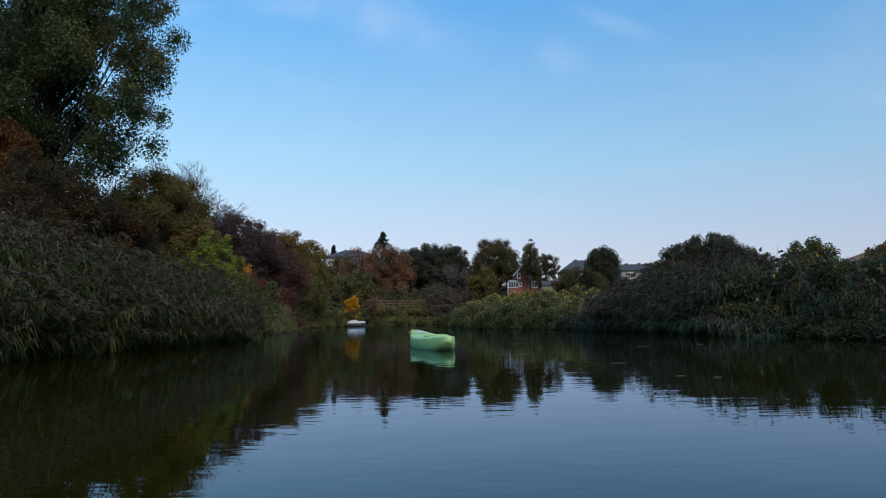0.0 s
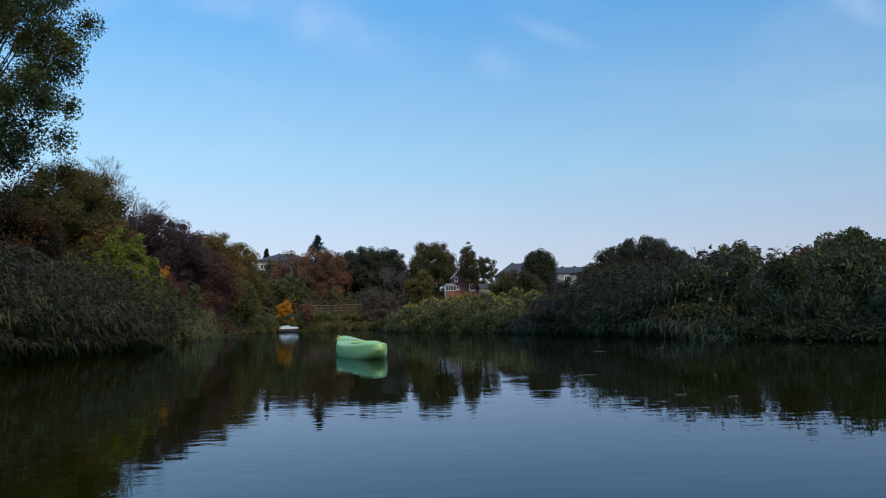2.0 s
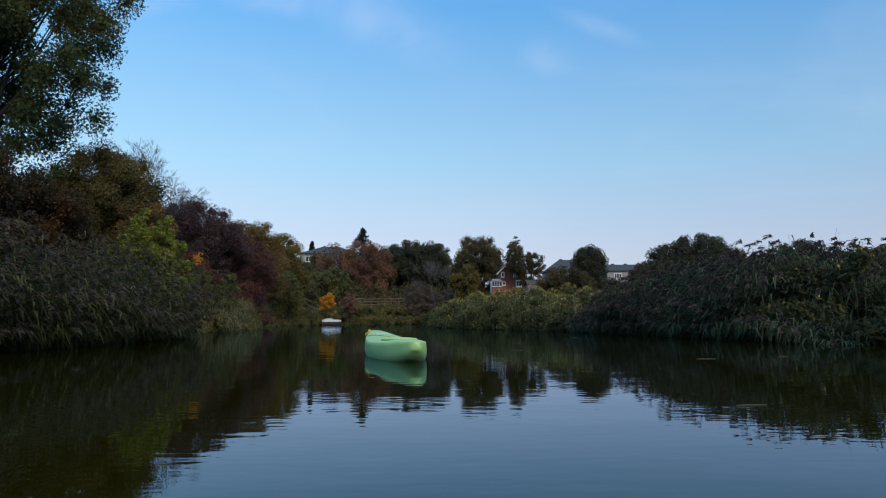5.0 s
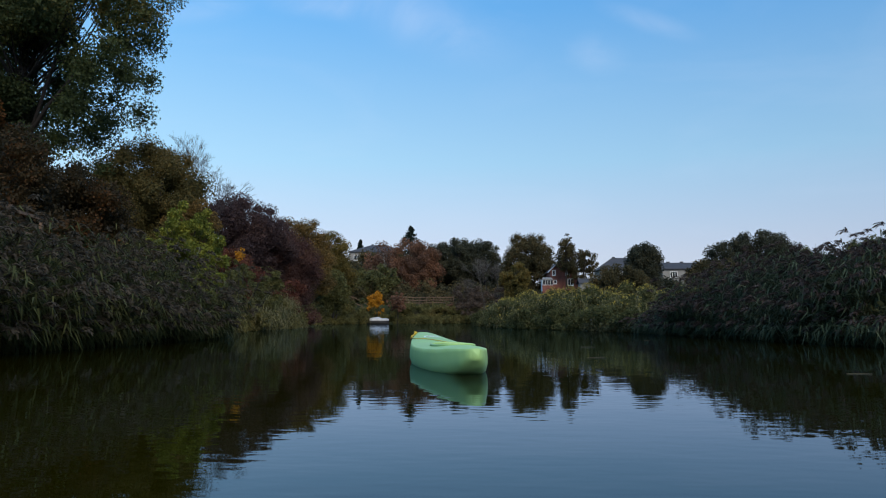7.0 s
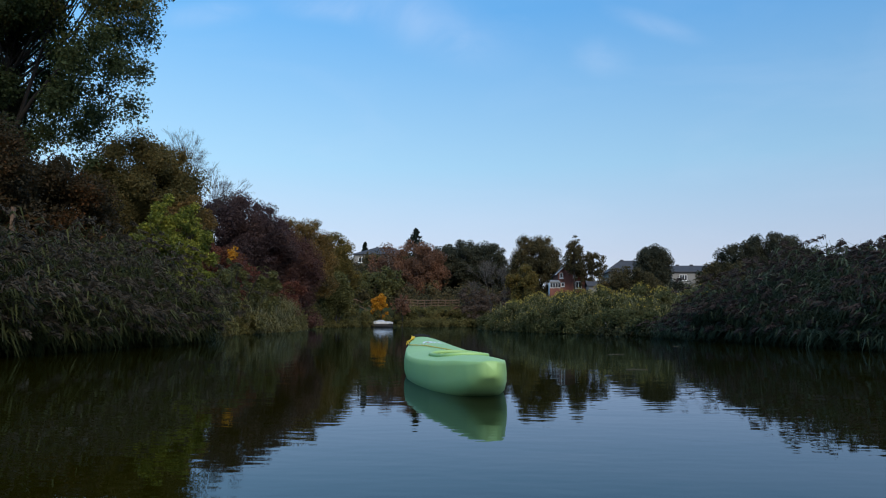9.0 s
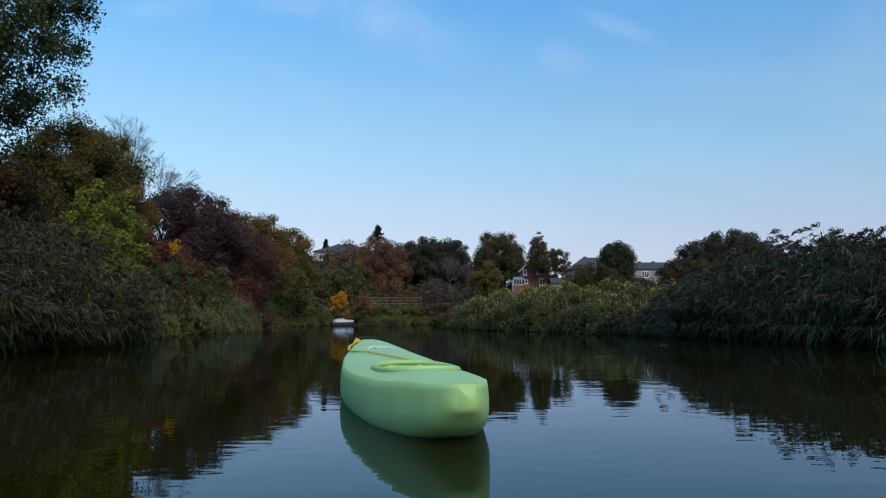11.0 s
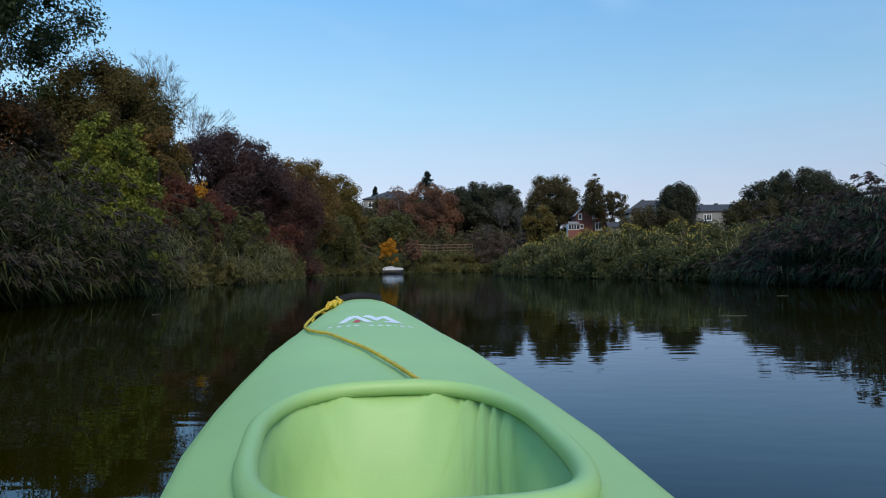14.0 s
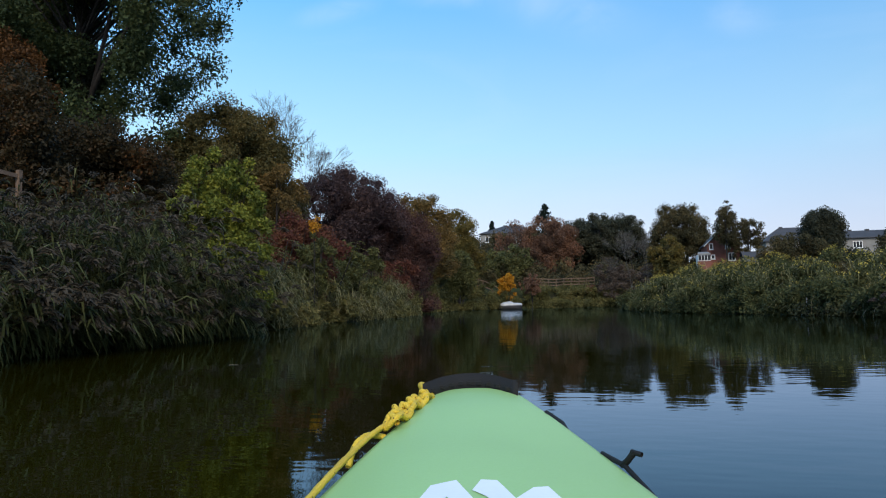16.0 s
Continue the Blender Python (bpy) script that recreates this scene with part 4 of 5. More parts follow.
tree("orange_bush", "low orange bush below the fence", -3.6, 116.0, 3.4, 1.2, 1.1, 1.0, RUSSET, 73, 1500, 0.22, 12, 0.36, 0.04, 3, category="bush")
tree("russet_tree", "tall russet-brown autumn tree", -11.4, 145.0, 16.3, 4.6, 5.4, 4.4, RUSSET, 74, 34000, 0.22, 110, 0.22, 0.2, 3, rag=0.16, heart=0.4, square=2.4)
tree("olive_tree", "thin pale brown tree with sparse leaves", -18.6, 150.0, 16.4, 5.0, 4.2, 4.0, RUSSET, 75, 13000, 0.22, 80, 0.2, 0.16, 3, rag=0.2, heart=0.25)
tree("dark_tree", "broad dark green tree with a flat top", -4.4, 150.0, 16.9, 5.0, 5.6, 4.5, DARK, 76, 30000, 0.25, 90, 0.25, 0.25, 2, square=3.0, rag=0.04)
tree("dark_tree", "rounded dark green tree", 1.6, 150.0, 16.8, 5.0, 4.5, 4.0, DARK, 77, 26000, 0.25, 80, 0.26, 0.25, 2, square=3.0, rag=0.04)
tree("dark_tree", "dark green tree filling the gap between two others", -1.6, 157.0, 17.7, 5.0, 6.2, 4.0, DARK, 771, 22000, 0.27, 80, 0.27, 0.25, 2, square=3.4, rag=0.02)
tree("olive_tree", "dense dull green tree at the slope's foot", -17.0, 128.0, 10.0, 3.0, 5.0, 4.0, GREEN, 78, 9000, 0.34, 60, 0.24, 0.2, 2, skirt=4, rag=0.2)
tree("olive_tree", "dull brown-green tree behind the inner bend", -26.0, 130.0, 13.6, 4.0, 5.0, 4.5, DULL, 79, 10000, 0.4, 30, 0.34, 0.2, 2, skirt=4)
tree("autumn_tree", "yellow-green bush behind the headland", 6.6, 112.5, 9.4, 2.4, 2.9, 2.6, AUTUMN, 80, 9000, 0.26, 60, 0.22, 0.12, 3, category="tree", skirt=4, rag=0.3)
tree("olive_tree", "wide brown-green tree beside the brick house", 10.2, 135.0, 16.4, 4.6, 5.1, 4.2, DULL, 81, 36000, 0.2, 120, 0.27, 0.22, 2, rag=0.03, square=2.6)
tree("ragged_tree", "ragged dark tree with an open top before the brick house", 15.2, 121.5, 14.6, 7.6, 1.9, 1.8, DULL, 82, 8500, 0.2, 90, 0.24, 0.12, 2, hollow=0.0, heart=0.0, rag=0.16)
tree("ragged_tree", "ragged dark tree with sparse twigs", 17.9, 122.5, 12.5, 6.6, 2.9, 1.8, DULL, 83, 9500, 0.2, 90, 0.22, 0.12, 2, hollow=0.0, heart=0.0, rag=0.2)
tree("round_tree", "dense dome-shaped dark green tree", 29.6, 129.0, 13.9, 6.2, 3.2, 3.2, DARK, 84, 34000, 0.17, 110, 0.28, 0.2, 1, hollow=0.8, rag=0.0, square=2.6)
tree("olive_tree", "brown-green bush below the grey roof", 22.4, 112.0, 8.9, 2.2, 4.9, 3.0, DULL, 85, 24000, 0.21, 70, 0.24, 0.14, 3, skirt=6)
tree("dark_tree", "broad dark tree beside the pale house", 41.5, 130.0, 11.6, 4.4, 4.8, 4.0, DULL, 86, 20000, 0.25, 60, 0.26, 0.2, 2, skirt=4)
tree("dark_tree", "broad dark green tree with a domed top", 57.0, 150.0, 18.6, 6.5, 9.8, 6.0, DARK, 87, 50000, 0.28, 120, 0.23, 0.3, 2, skirt=6, square=2.3)
tree("dark_tree", "distant dark green tree", 79.0, 150.0, 17.3, 7.0, 5.6, 5.0, GREEN, 88, 9000, 0.45, 30, 0.34, 0.25, 2, skirt=4)
tree("dark_tree", "distant rounded dark tree", 66.0, 152.0, 15.6, 6.0, 5.0, 5.0, GREEN, 89, 8000, 0.45, 28, 0.34, 0.25, 2, skirt=4)
tree("russet_tree", "distant orange autumn tree", 58.0, 92.0, 9.8, 3.6, 2.6, 2.6, RUSSET, 90, 4500, 0.32, 22, 0.34, 0.15, 2, skirt=4)
tree("dark_tree", "rounded tree beyond the flat bank", 41.0, 60.0, 7.9, 2.6, 3.2, 3.0, GREEN, 91, 8000, 0.26, 28, 0.34, 0.18, 2, skirt=4)
tree("dark_tree", "leafy tree beyond the flat bank", 49.0, 58.0, 8.0, 2.4, 4.2, 3.4, GREEN, 92, 9000, 0.28, 28, 0.34, 0.18, 2, skirt=5)
tree("dark_tree", "dark bushy tree behind the reeds", 30.5, 41.0, 5.4, 1.2, 3.6, 3.0, DULL, 93, 9000, 0.22, 28, 0.34, 0.14, 2, skirt=5)
tree("dark_tree", "dark bushy tree close behind the reeds", 21.0, 22.0, 4.4, 0.9, 2.8, 3.0, DULL, 94, 9000, 0.17, 26, 0.34, 0.1, 2, skirt=5)
tree("dark_tree", "dull green tree on the far slope", 66.0, 100.0, 11.4, 4.2, 4.6, 4.0, GREEN, 95, 8000, 0.36, 28, 0.34, 0.2, 2, skirt=5)
tree("leafy_bush", "tall leafy bush with a few yellow leaves behind the weeds", 31.0, 45.0, 6.1, 1.8, 2.0, 2.0, WEED, 941, 9000, 0.18, 40, 0.28, 0.08, 3, category="bush", skirt=4)
tree("leafy_bush", "small leafy bush behind the weeds", 25.6, 37.0, 4.7, 1.4, 1.6, 1.6, WEED, 942, 7000, 0.16, 34, 0.28, 0.06, 3, category="bush", skirt=4)
tree("thorn_bush", "dense dark purplish thorn bush overhanging the water", 12.0, 13.3, 2.4, 0.15, 1.9, 2.0, THORN, 943, 30000, 0.075, 60, 0.26, 0.05, 4, category="bush", skirt=6, heart=0.6)
tree("thorn_bush", "low dark thorn bush beside a larger one", 11.7, 10.6, 2.1, 0.1, 1.6, 1.7, THORN, 944, 20000, 0.075, 50, 0.26, 0.05, 4, category="bush", skirt=6, heart=0.6)
bare_tree("bare_tree", "pale leafless sapling behind the headland", 1.6, 96.0, 8.6, 96, 0.26, 0.038, 6, SAPLING, 0.018)
bare_tree("bare_tree", "pale leafless sapling with upright twigs", 3.6, 100.0, 8.2, 97, 0.26, 0.038, 6, SAPLING, 0.018)
bare_tree("bare_tree", "grey leafless bush beyond the water", -0.8, 114.5, 7.4, 98, 0.36, 0.06, 6, TWIG, 0.022)
bare_tree("bare_tree", "grey leafless tree before the russet tree", 2.0, 118.0, 9.0, 99, 0.36, 0.07, 6, BARK, 0.028)


def fir(name, label, x, y, top, low, radius, seed):
    rng = np.random.default_rng(seed)
    z = float(ground(x, y))
    root = thing(name, x, y, z - 0.05, label, "conifer")
    pts, way = [], []
    h0, h1 = low - z, top - z
    for k in range(30):
        t = k / 30
        r = radius * (1 - t) + 0.1
        zc = h0 + (h1 - h0) * t
        for b in range(9):
            a = rng.uniform(0, 6.283)
            for q in np.linspace(0.1, 1, 9):
                for _ in range(2):
                    pts.append((math.cos(a) * r * q + rng.normal() * 0.1, math.sin(a) * r * q + rng.normal() * 0.1, zc - 0.35 * r * q + rng.normal() * 0.22))
                    way.append((math.cos(a), math.sin(a), -0.2))
    v, f = leaves(np.array(pts), 0.6, rng, np.array(way), 0.3, 0.4)
    link("trunk", faces_mesh("trunk", *tube([(0, 0, 0), (0, 0, h1 * 0.6), (0, 0, h1)], [0.3, 0.2, 0.03], 7), smooth=True), BARK, root)
    link("crown", faces_mesh("crown", v, f), FIR, root)


fir("fir_tree", "dark pointed fir tree above the far trees", -15.6, 180.0, 24.0, 10.0, 11.0, 101)
fir("fir_tree", "small distant pointed fir", -31.6, 200.0, 22.8, 12.0, 4.2, 102)


# ---- buildings ----
def roof_mesh(x0, x1, y0, y1, eave, ridge, along_x, over=0.3, thick=0.14):
    """A gabled roof as one folded slab with overhanging edges."""
    bm = bmesh.new()
    if along_x:
        ym = (y0 + y1) / 2
        prof = [(y0 - over, eave - over * (ridge - eave) / (ym - y0)), (ym, ridge), (y1 + over, eave - over * (ridge - eave) / (ym - y0))]
        ends = [(x0 - over, 1), (x1 + over, 1)]
        rings = [[bm.verts.new((x, a, b + d)) for a, b in prof for d in (0, thick)] for x, _ in ends]
    else:
        xm = (x0 + x1) / 2
        prof = [(x0 - over, eave - over * (ridge - eave) / (xm - x0)), (xm, ridge), (x1 + over, eave - over * (ridge - eave) / (xm - x0))]
        rings = [[bm.verts.new((a, y, b + d)) for a, b in prof for d in (0, thick)] for y in (y0 - over, y1 + over)]
    order = [0, 2, 4, 5, 3, 1]
    for i in range(6):
        a, b = order[i], order[(i + 1) % 6]
        bm.faces.new((rings[0][a], rings[0][b], rings[1][b], rings[1][a]))
    for r in rings:
        bm.faces.new((r[0], r[1], r[3], r[2]))
        bm.faces.new((r[2], r[3], r[5], r[4]))
    return bm


def walls_mesh(x0, x1, y0, y1, base, eave, ridge, along_x):
    """The walls of a house with its two gables, closed."""
    bm = bmesh.new()
    if along_x:
        prof = [(y0, base), (y1, base), (y1, eave), ((y0 + y1) / 2, ridge), (y0, eave)]
        rings = [[bm.verts.new((x, a, b)) for a, b in prof] for x in (x0, x1)]
    else:
        prof = [(x0, base), (x1, base), (x1, eave), ((x0 + x1) / 2, ridge), (x0, eave)]
        rings = [[bm.verts.new((a, y, b)) for a, b in prof] for y in (y0, y1)]
    for i in range(5):
        j = (i + 1) % 5
        bm.faces.new((rings[0][i], rings[0][j], rings[1][j], rings[1][i]))
    bm.faces.new(rings[0])
    bm.faces.new(rings[1][::-1])
    return bm


def window(parent, x, z, w, h, y, lights=2):
    """A white window on a wall that faces the river: frame, sill and dark panes."""
    bm = bmesh.new()
    e = 0.09
    for lo, hi in (((x - w / 2, z), (x + w / 2, z + e)), ((x - w / 2, z + h - e), (x + w / 2, z + h)), ((x - w / 2, z + e), (x - w / 2 + e, z + h - e)), ((x + w / 2 - e, z + e), (x + w / 2, z + h - e))):
        box(bm, (lo[0], y - 0.09, lo[1]), (hi[0], y - 0.004, hi[1]))
    for k in range(1, lights):
        c = x - w / 2 + w * k / lights
        box(bm, (c - 0.04, y - 0.085, z + e), (c + 0.04, y - 0.006, z + h - e))
    frame_ob = part("window", bm, WHITE, parent, "white window frame")
    for k in range(lights):
        a, b = x - w / 2 + w * k / lights, x - w / 2 + w * (k + 1) / lights
        block("pane", (a + 0.05, y - 0.04, z + e), (b - 0.05, y - 0.02, z + h - e), GLASS, frame_ob)
    block("sill", (x - w / 2 - 0.06, y - 0.16, z - 0.07), (x + w / 2 + 0.06, y - 0.004, z), WHITE, frame_ob)
    return frame_ob


def brick_house():
    x, y = 15.1, 127.0
    z = float(ground(15.0, 124.0)) - 0.2
    h = thing("brick_house", 0, 0, 0, "red brick house with a white-trimmed gable and conservatory", "house")
    part("wall", walls_mesh(12.9, 17.4, 124.0, 132.0, z, 8.7, 10.85, False), BRICK, h, "red brick walls")
    part("roof", roof_mesh(12.9, 17.4, 124.0, 132.0, 8.75, 10.9, False, 0.25), SLATE, h, "dark tiled roof")
    for s in (-1, 1):
        bm = bmesh.new()
        xa, xb = 15.15 + s * 2.75, 15.15
        q = [(xa, 8.29), (xb, 10.91), (xb, 11.05), (xa, 8.43)]
        a = [bm.verts.new((u, 123.62, w)) for u, w in q]
        b = [bm.verts.new((u, 123.7, w)) for u, w in q]
        bm.faces.new(a), bm.faces.new(b[::-1])
        for i in range(4):
            bm.faces.new((a[i], b[i], b[(i + 1) % 4], a[(i + 1) % 4]))
        part("bargeboard", bm, WHITE, h, "white bargeboard")
    window(h, 13.45, 7.9, 0.55, 0.9, 124.0, 1)
    window(h, 15.7, 7.95, 0.7, 0.65, 124.0, 2)
    window(h, 16.2, 6.2, 0.95, 1.15, 124.0, 2)
    window(h, 13.65, 6.5, 0.55, 0.65, 124.0, 1)
    c = part("conservatory", box(bmesh.new(), (11.3, 121.6, z), (13.0, 123.98, 7.1), 0.03), WHITE, h, "white lean-to conservatory")
    for k in range(4):
        xa = 11.36 + 0.41 * k
        block("pane", (xa + 0.04, 121.53, 6.25), (xa + 0.38, 121.56, 6.98), GLASS, c)
    bm = bmesh.new()
    a = [bm.verts.new((u, v, w)) for u, v, w in ((11.25, 121.45, 7.05), (13.05, 121.45, 7.05), (12.98, 123.98, 7.5), (11.6, 123.98, 7.5))]
    b = [bm.verts.new((u.co.x, u.co.y, u.co.z + 0.1)) for u in a]
    bm.faces.new(a), bm.faces.new(b[::-1])
    for i in range(4):
        bm.faces.new((a[i], b[i], b[(i + 1) % 4], a[(i + 1) % 4]))
    part("roof", bm, STUCCO, c, "pale sloping roof")
    block("wall", (11.28, 121.54, z), (13.02, 121.6, 6.15), BRICK, c)
    block("step", (13.3, 122.3, z), (15.2, 123.9, 5.25), BRICK, h, "brick garden step")
    return h


def pale_house():
    z = float(ground(44.0, 150.0)) - 0.2
    h = thing("pale_house", 0, 0, 0, "pale rendered house with a grey slate roof", "house")
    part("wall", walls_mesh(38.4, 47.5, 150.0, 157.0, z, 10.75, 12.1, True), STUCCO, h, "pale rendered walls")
    part("roof", roof_mesh(38.4, 47.5, 150.0, 157.0, 10.8, 12.15, True, 0.35), SLATE, h, "grey slate roof")
    window(h, 40.6, 9.0, 1.5, 1.2, 150.0, 3)
    window(h, 40.6, 6.6, 1.5, 1.2, 150.0, 3)
    block("chimney", (40.2, 153.3, 11.5), (40.8, 153.9, 12.5), SLATE, h, "short grey chimney", 0.02)
    block("chimney", (43.0, 153.3, 11.5), (43.6, 153.9, 12.5), SLATE, h, "short grey chimney", 0.02)
    bm = bmesh.new()
    box(bm, (39.63, 153.5, 12.0), (39.67, 153.54, 13.9))
    for k in range(4):
        box(bm, (39.3, 153.5, 13.1 + 0.2 * k), (40.0, 153.53, 13.12 + 0.2 * k))
    part("aerial", bm, SLATE, h, "thin television aerial")


def hip_house(name, label, x0, x1, y0, y1, eave, ridge, inset, wall_mat, roof_mat=None):
    """A house with a hipped roof."""
    z = float(min(ground(x0, y0), ground(x1, y0))) - 0.2
    h = thing(name, 0, 0, 0, label, "house")
    block("wall", (x0, y0, z), (x1, y1, eave), wall_mat, h)
    bm = bmesh.new()
    o, ym = 0.4, (y0 + y1) / 2
    lo = [bm.verts.new(p) for p in ((x0 - o, y0 - o, eave - 0.05), (x1 + o, y0 - o, eave - 0.05), (x1 + o, y1 + o, eave - 0.05), (x0 - o, y1 + o, eave - 0.05))]
    hi = [bm.verts.new(p) for p in ((x0 - o, y0 - o, eave + 0.08), (x1 + o, y0 - o, eave + 0.08), (x1 + o, y1 + o, eave + 0.08), (x0 - o, y1 + o, eave + 0.08))]
    r = [bm.verts.new((x0 + inset, ym, ridge)), bm.verts.new((x1 - inset, ym, ridge))]
    bm.faces.new(lo[::-1])
    for i in range(4):
        bm.faces.new((lo[i], lo[(i + 1) % 4], hi[(i + 1) % 4], hi[i]))
    bm.faces.new((hi[0], hi[1], r[1], r[0]))
    bm.faces.new((hi[2], hi[3], r[0], r[1]))
    bm.faces.new((hi[1], hi[2], r[1]))
    bm.faces.new((hi[3], hi[0], r[0]))
    roof = part("roof", bm, roof_mat or SLATE, h, "hipped roof")
    for k in (0.08, 0.92):
        xc = (x0 + inset) * (1 - k) + (x1 - inset) * k
        block("ridge_tile", (xc - 0.3, ym - 0.15, ridge - 0.1), (xc + 0.3, ym + 0.15, ridge + 0.18), SLATE, roof)
    return h


brick_house()
pale_house()
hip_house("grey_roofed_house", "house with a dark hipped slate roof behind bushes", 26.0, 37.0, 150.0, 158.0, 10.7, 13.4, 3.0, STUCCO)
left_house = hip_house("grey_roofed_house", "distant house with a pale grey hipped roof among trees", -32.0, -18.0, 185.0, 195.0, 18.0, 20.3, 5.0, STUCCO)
window(left_house, -30.0, 15.9, 1.6, 1.3, 185.0, 2)
window(left_house, -26.0, 15.9, 1.6, 1.3, 185.0, 2)

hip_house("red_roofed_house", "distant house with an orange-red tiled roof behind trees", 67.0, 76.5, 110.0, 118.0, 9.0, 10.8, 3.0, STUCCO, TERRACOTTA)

shed = thing("garden_shed", 0, 0, 0, "low white shed with a sloping grey roof", "shed")
shed_z = float(ground(18.5, 118.0)) - 0.1
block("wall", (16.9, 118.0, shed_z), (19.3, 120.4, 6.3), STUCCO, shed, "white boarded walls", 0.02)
part("roof", roof_mesh(16.9, 19.3, 118.0, 120.4, 6.35, 7.0, True, 0.25, 0.1), SLATE, shed, "grey felt roof")


# ---- fences ----
def rail_fence(label, ax, ay, bx, by, posts, height, rails, post=0.1):
    f = thing("rail_fence", ax, ay, 0, label, "fence", "timber rail fences")
    zs = []
    for i in range(posts):
        t = i / (posts - 1)
        x, y = (bx - ax) * t, (by - ay) * t
        z = float(ground(ax + x, ay + y))
        zs.append((x, y, z))
        block("post", (x - post / 2, y - post / 2, z - 0.2), (x + post / 2, y + post / 2, z + height), TIMBER, f, bevel=0.008)
    for i in range(posts - 1):
        (x0, y0, z0), (x1, y1, z1) = zs[i], zs[i + 1]
        for k in range(rails):
            up = height * (0.28 + 0.64 * k / max(1, rails - 1))
            bm = bmesh.new()
            d = Vector((x1 - x0, y1 - y0, z1 - z0))
            m = Matrix.Translation(((x0 + x1) / 2, (y0 + y1) / 2 - post / 2 - 0.022, (z0 + z1) / 2 + up)) @ d.to_track_quat("X", "Z").to_matrix().to_4x4() @ Matrix.Diagonal((d.length + 0.02, 0.04, 0.11, 1))
            bmesh.ops.create_cube(bm, size=1.0, matrix=m)
            part("rail", bm, TIMBER, f)


rail_fence("brown timber rail fence on the far bank", -11.8, 118.0, -3.2, 120.0, 9, 1.35, 3)
rail_fence("brown timber rail fence beyond the headland", 9.5, 104.0, 17.0, 106.0, 7, 1.6, 3)
rail_fence("weathered timber fence along the path above the reeds", -16.3, 22.0, -16.1, 32.4, 7, 2.15, 3, 0.12)
rail_fence("brown timber rail fence beneath the trees", -21.0, 113.5, -16.0, 115.0, 5, 1.2, 2)


# ---- moored boat ----
def covered_boat():
    b = thing("moored_boat", -13.4, 106.3, 0, "small moored boat under a white tarpaulin cover", "boat", rz=8)
    bm = bmesh.new()
    rings = []
    for t in np.linspace(-1, 1, 9):
        w = 0.75 * (1 - max(0, t) ** 3 * 0.8)
        rings.append([bm.verts.new((1.5 * t - 0.12, u * w, zz)) for u, zz in ((-1, 0.5), (-1.02, 0.24), (-0.8, -0.1), (0, -0.16), (0.8, -0.1), (1.02, 0.24), (1, 0.5))])
    for a, c in zip(rings, rings[1:]):
        for i in range(6):
            bm.faces.new((a[i], a[i + 1], c[i + 1], c[i]))
    for r in (rings[0], rings[-1][::-1]):
        bm.faces.new(r)
    part("hull", bm, DARKHULL, b, "dark low hull", True)
    bm = bmesh.new()
    rings = []
    rng = np.random.default_rng(5)
    for t in np.linspace(-1, 1, 11):
        w = 0.8 * (1 - max(0, t) ** 3 * 0.8)
        top = 0.98 - 0.16 * t * t - 0.14 * (t > 0.2) + rng.normal() * 0.02
        rings.append([bm.verts.new((1.4 * t, u * w, zz)) for u, zz in ((-1.03, 0.47), (-1.0, 0.66), (-0.62, top - 0.08), (0, top), (0.62, top - 0.08), (1.0, 0.66), (1.03, 0.47))])
    for a, c in zip(rings, rings[1:]):
        for i in range(6):
            bm.faces.new((a[i], a[i + 1], c[i + 1], c[i]))
    for r in (rings[0], rings[-1][::-1]):
        bm.faces.new(r)
    part("cover", bm, TARP, b, "sagging white tarpaulin", True)


covered_boat()
stick = link("stick", faces_mesh("stick", *tube([(0, 0, -0.9), (0.03, 0, 0.2), (0.02, 0.02, 0.62)], [0.045, 0.04, 0.025], 8), smooth=True), PALE_BARK)
stick.location = (6.1, 43.7, 0)
tagged(stick, "pale broken stick standing in the shallows", "stick")


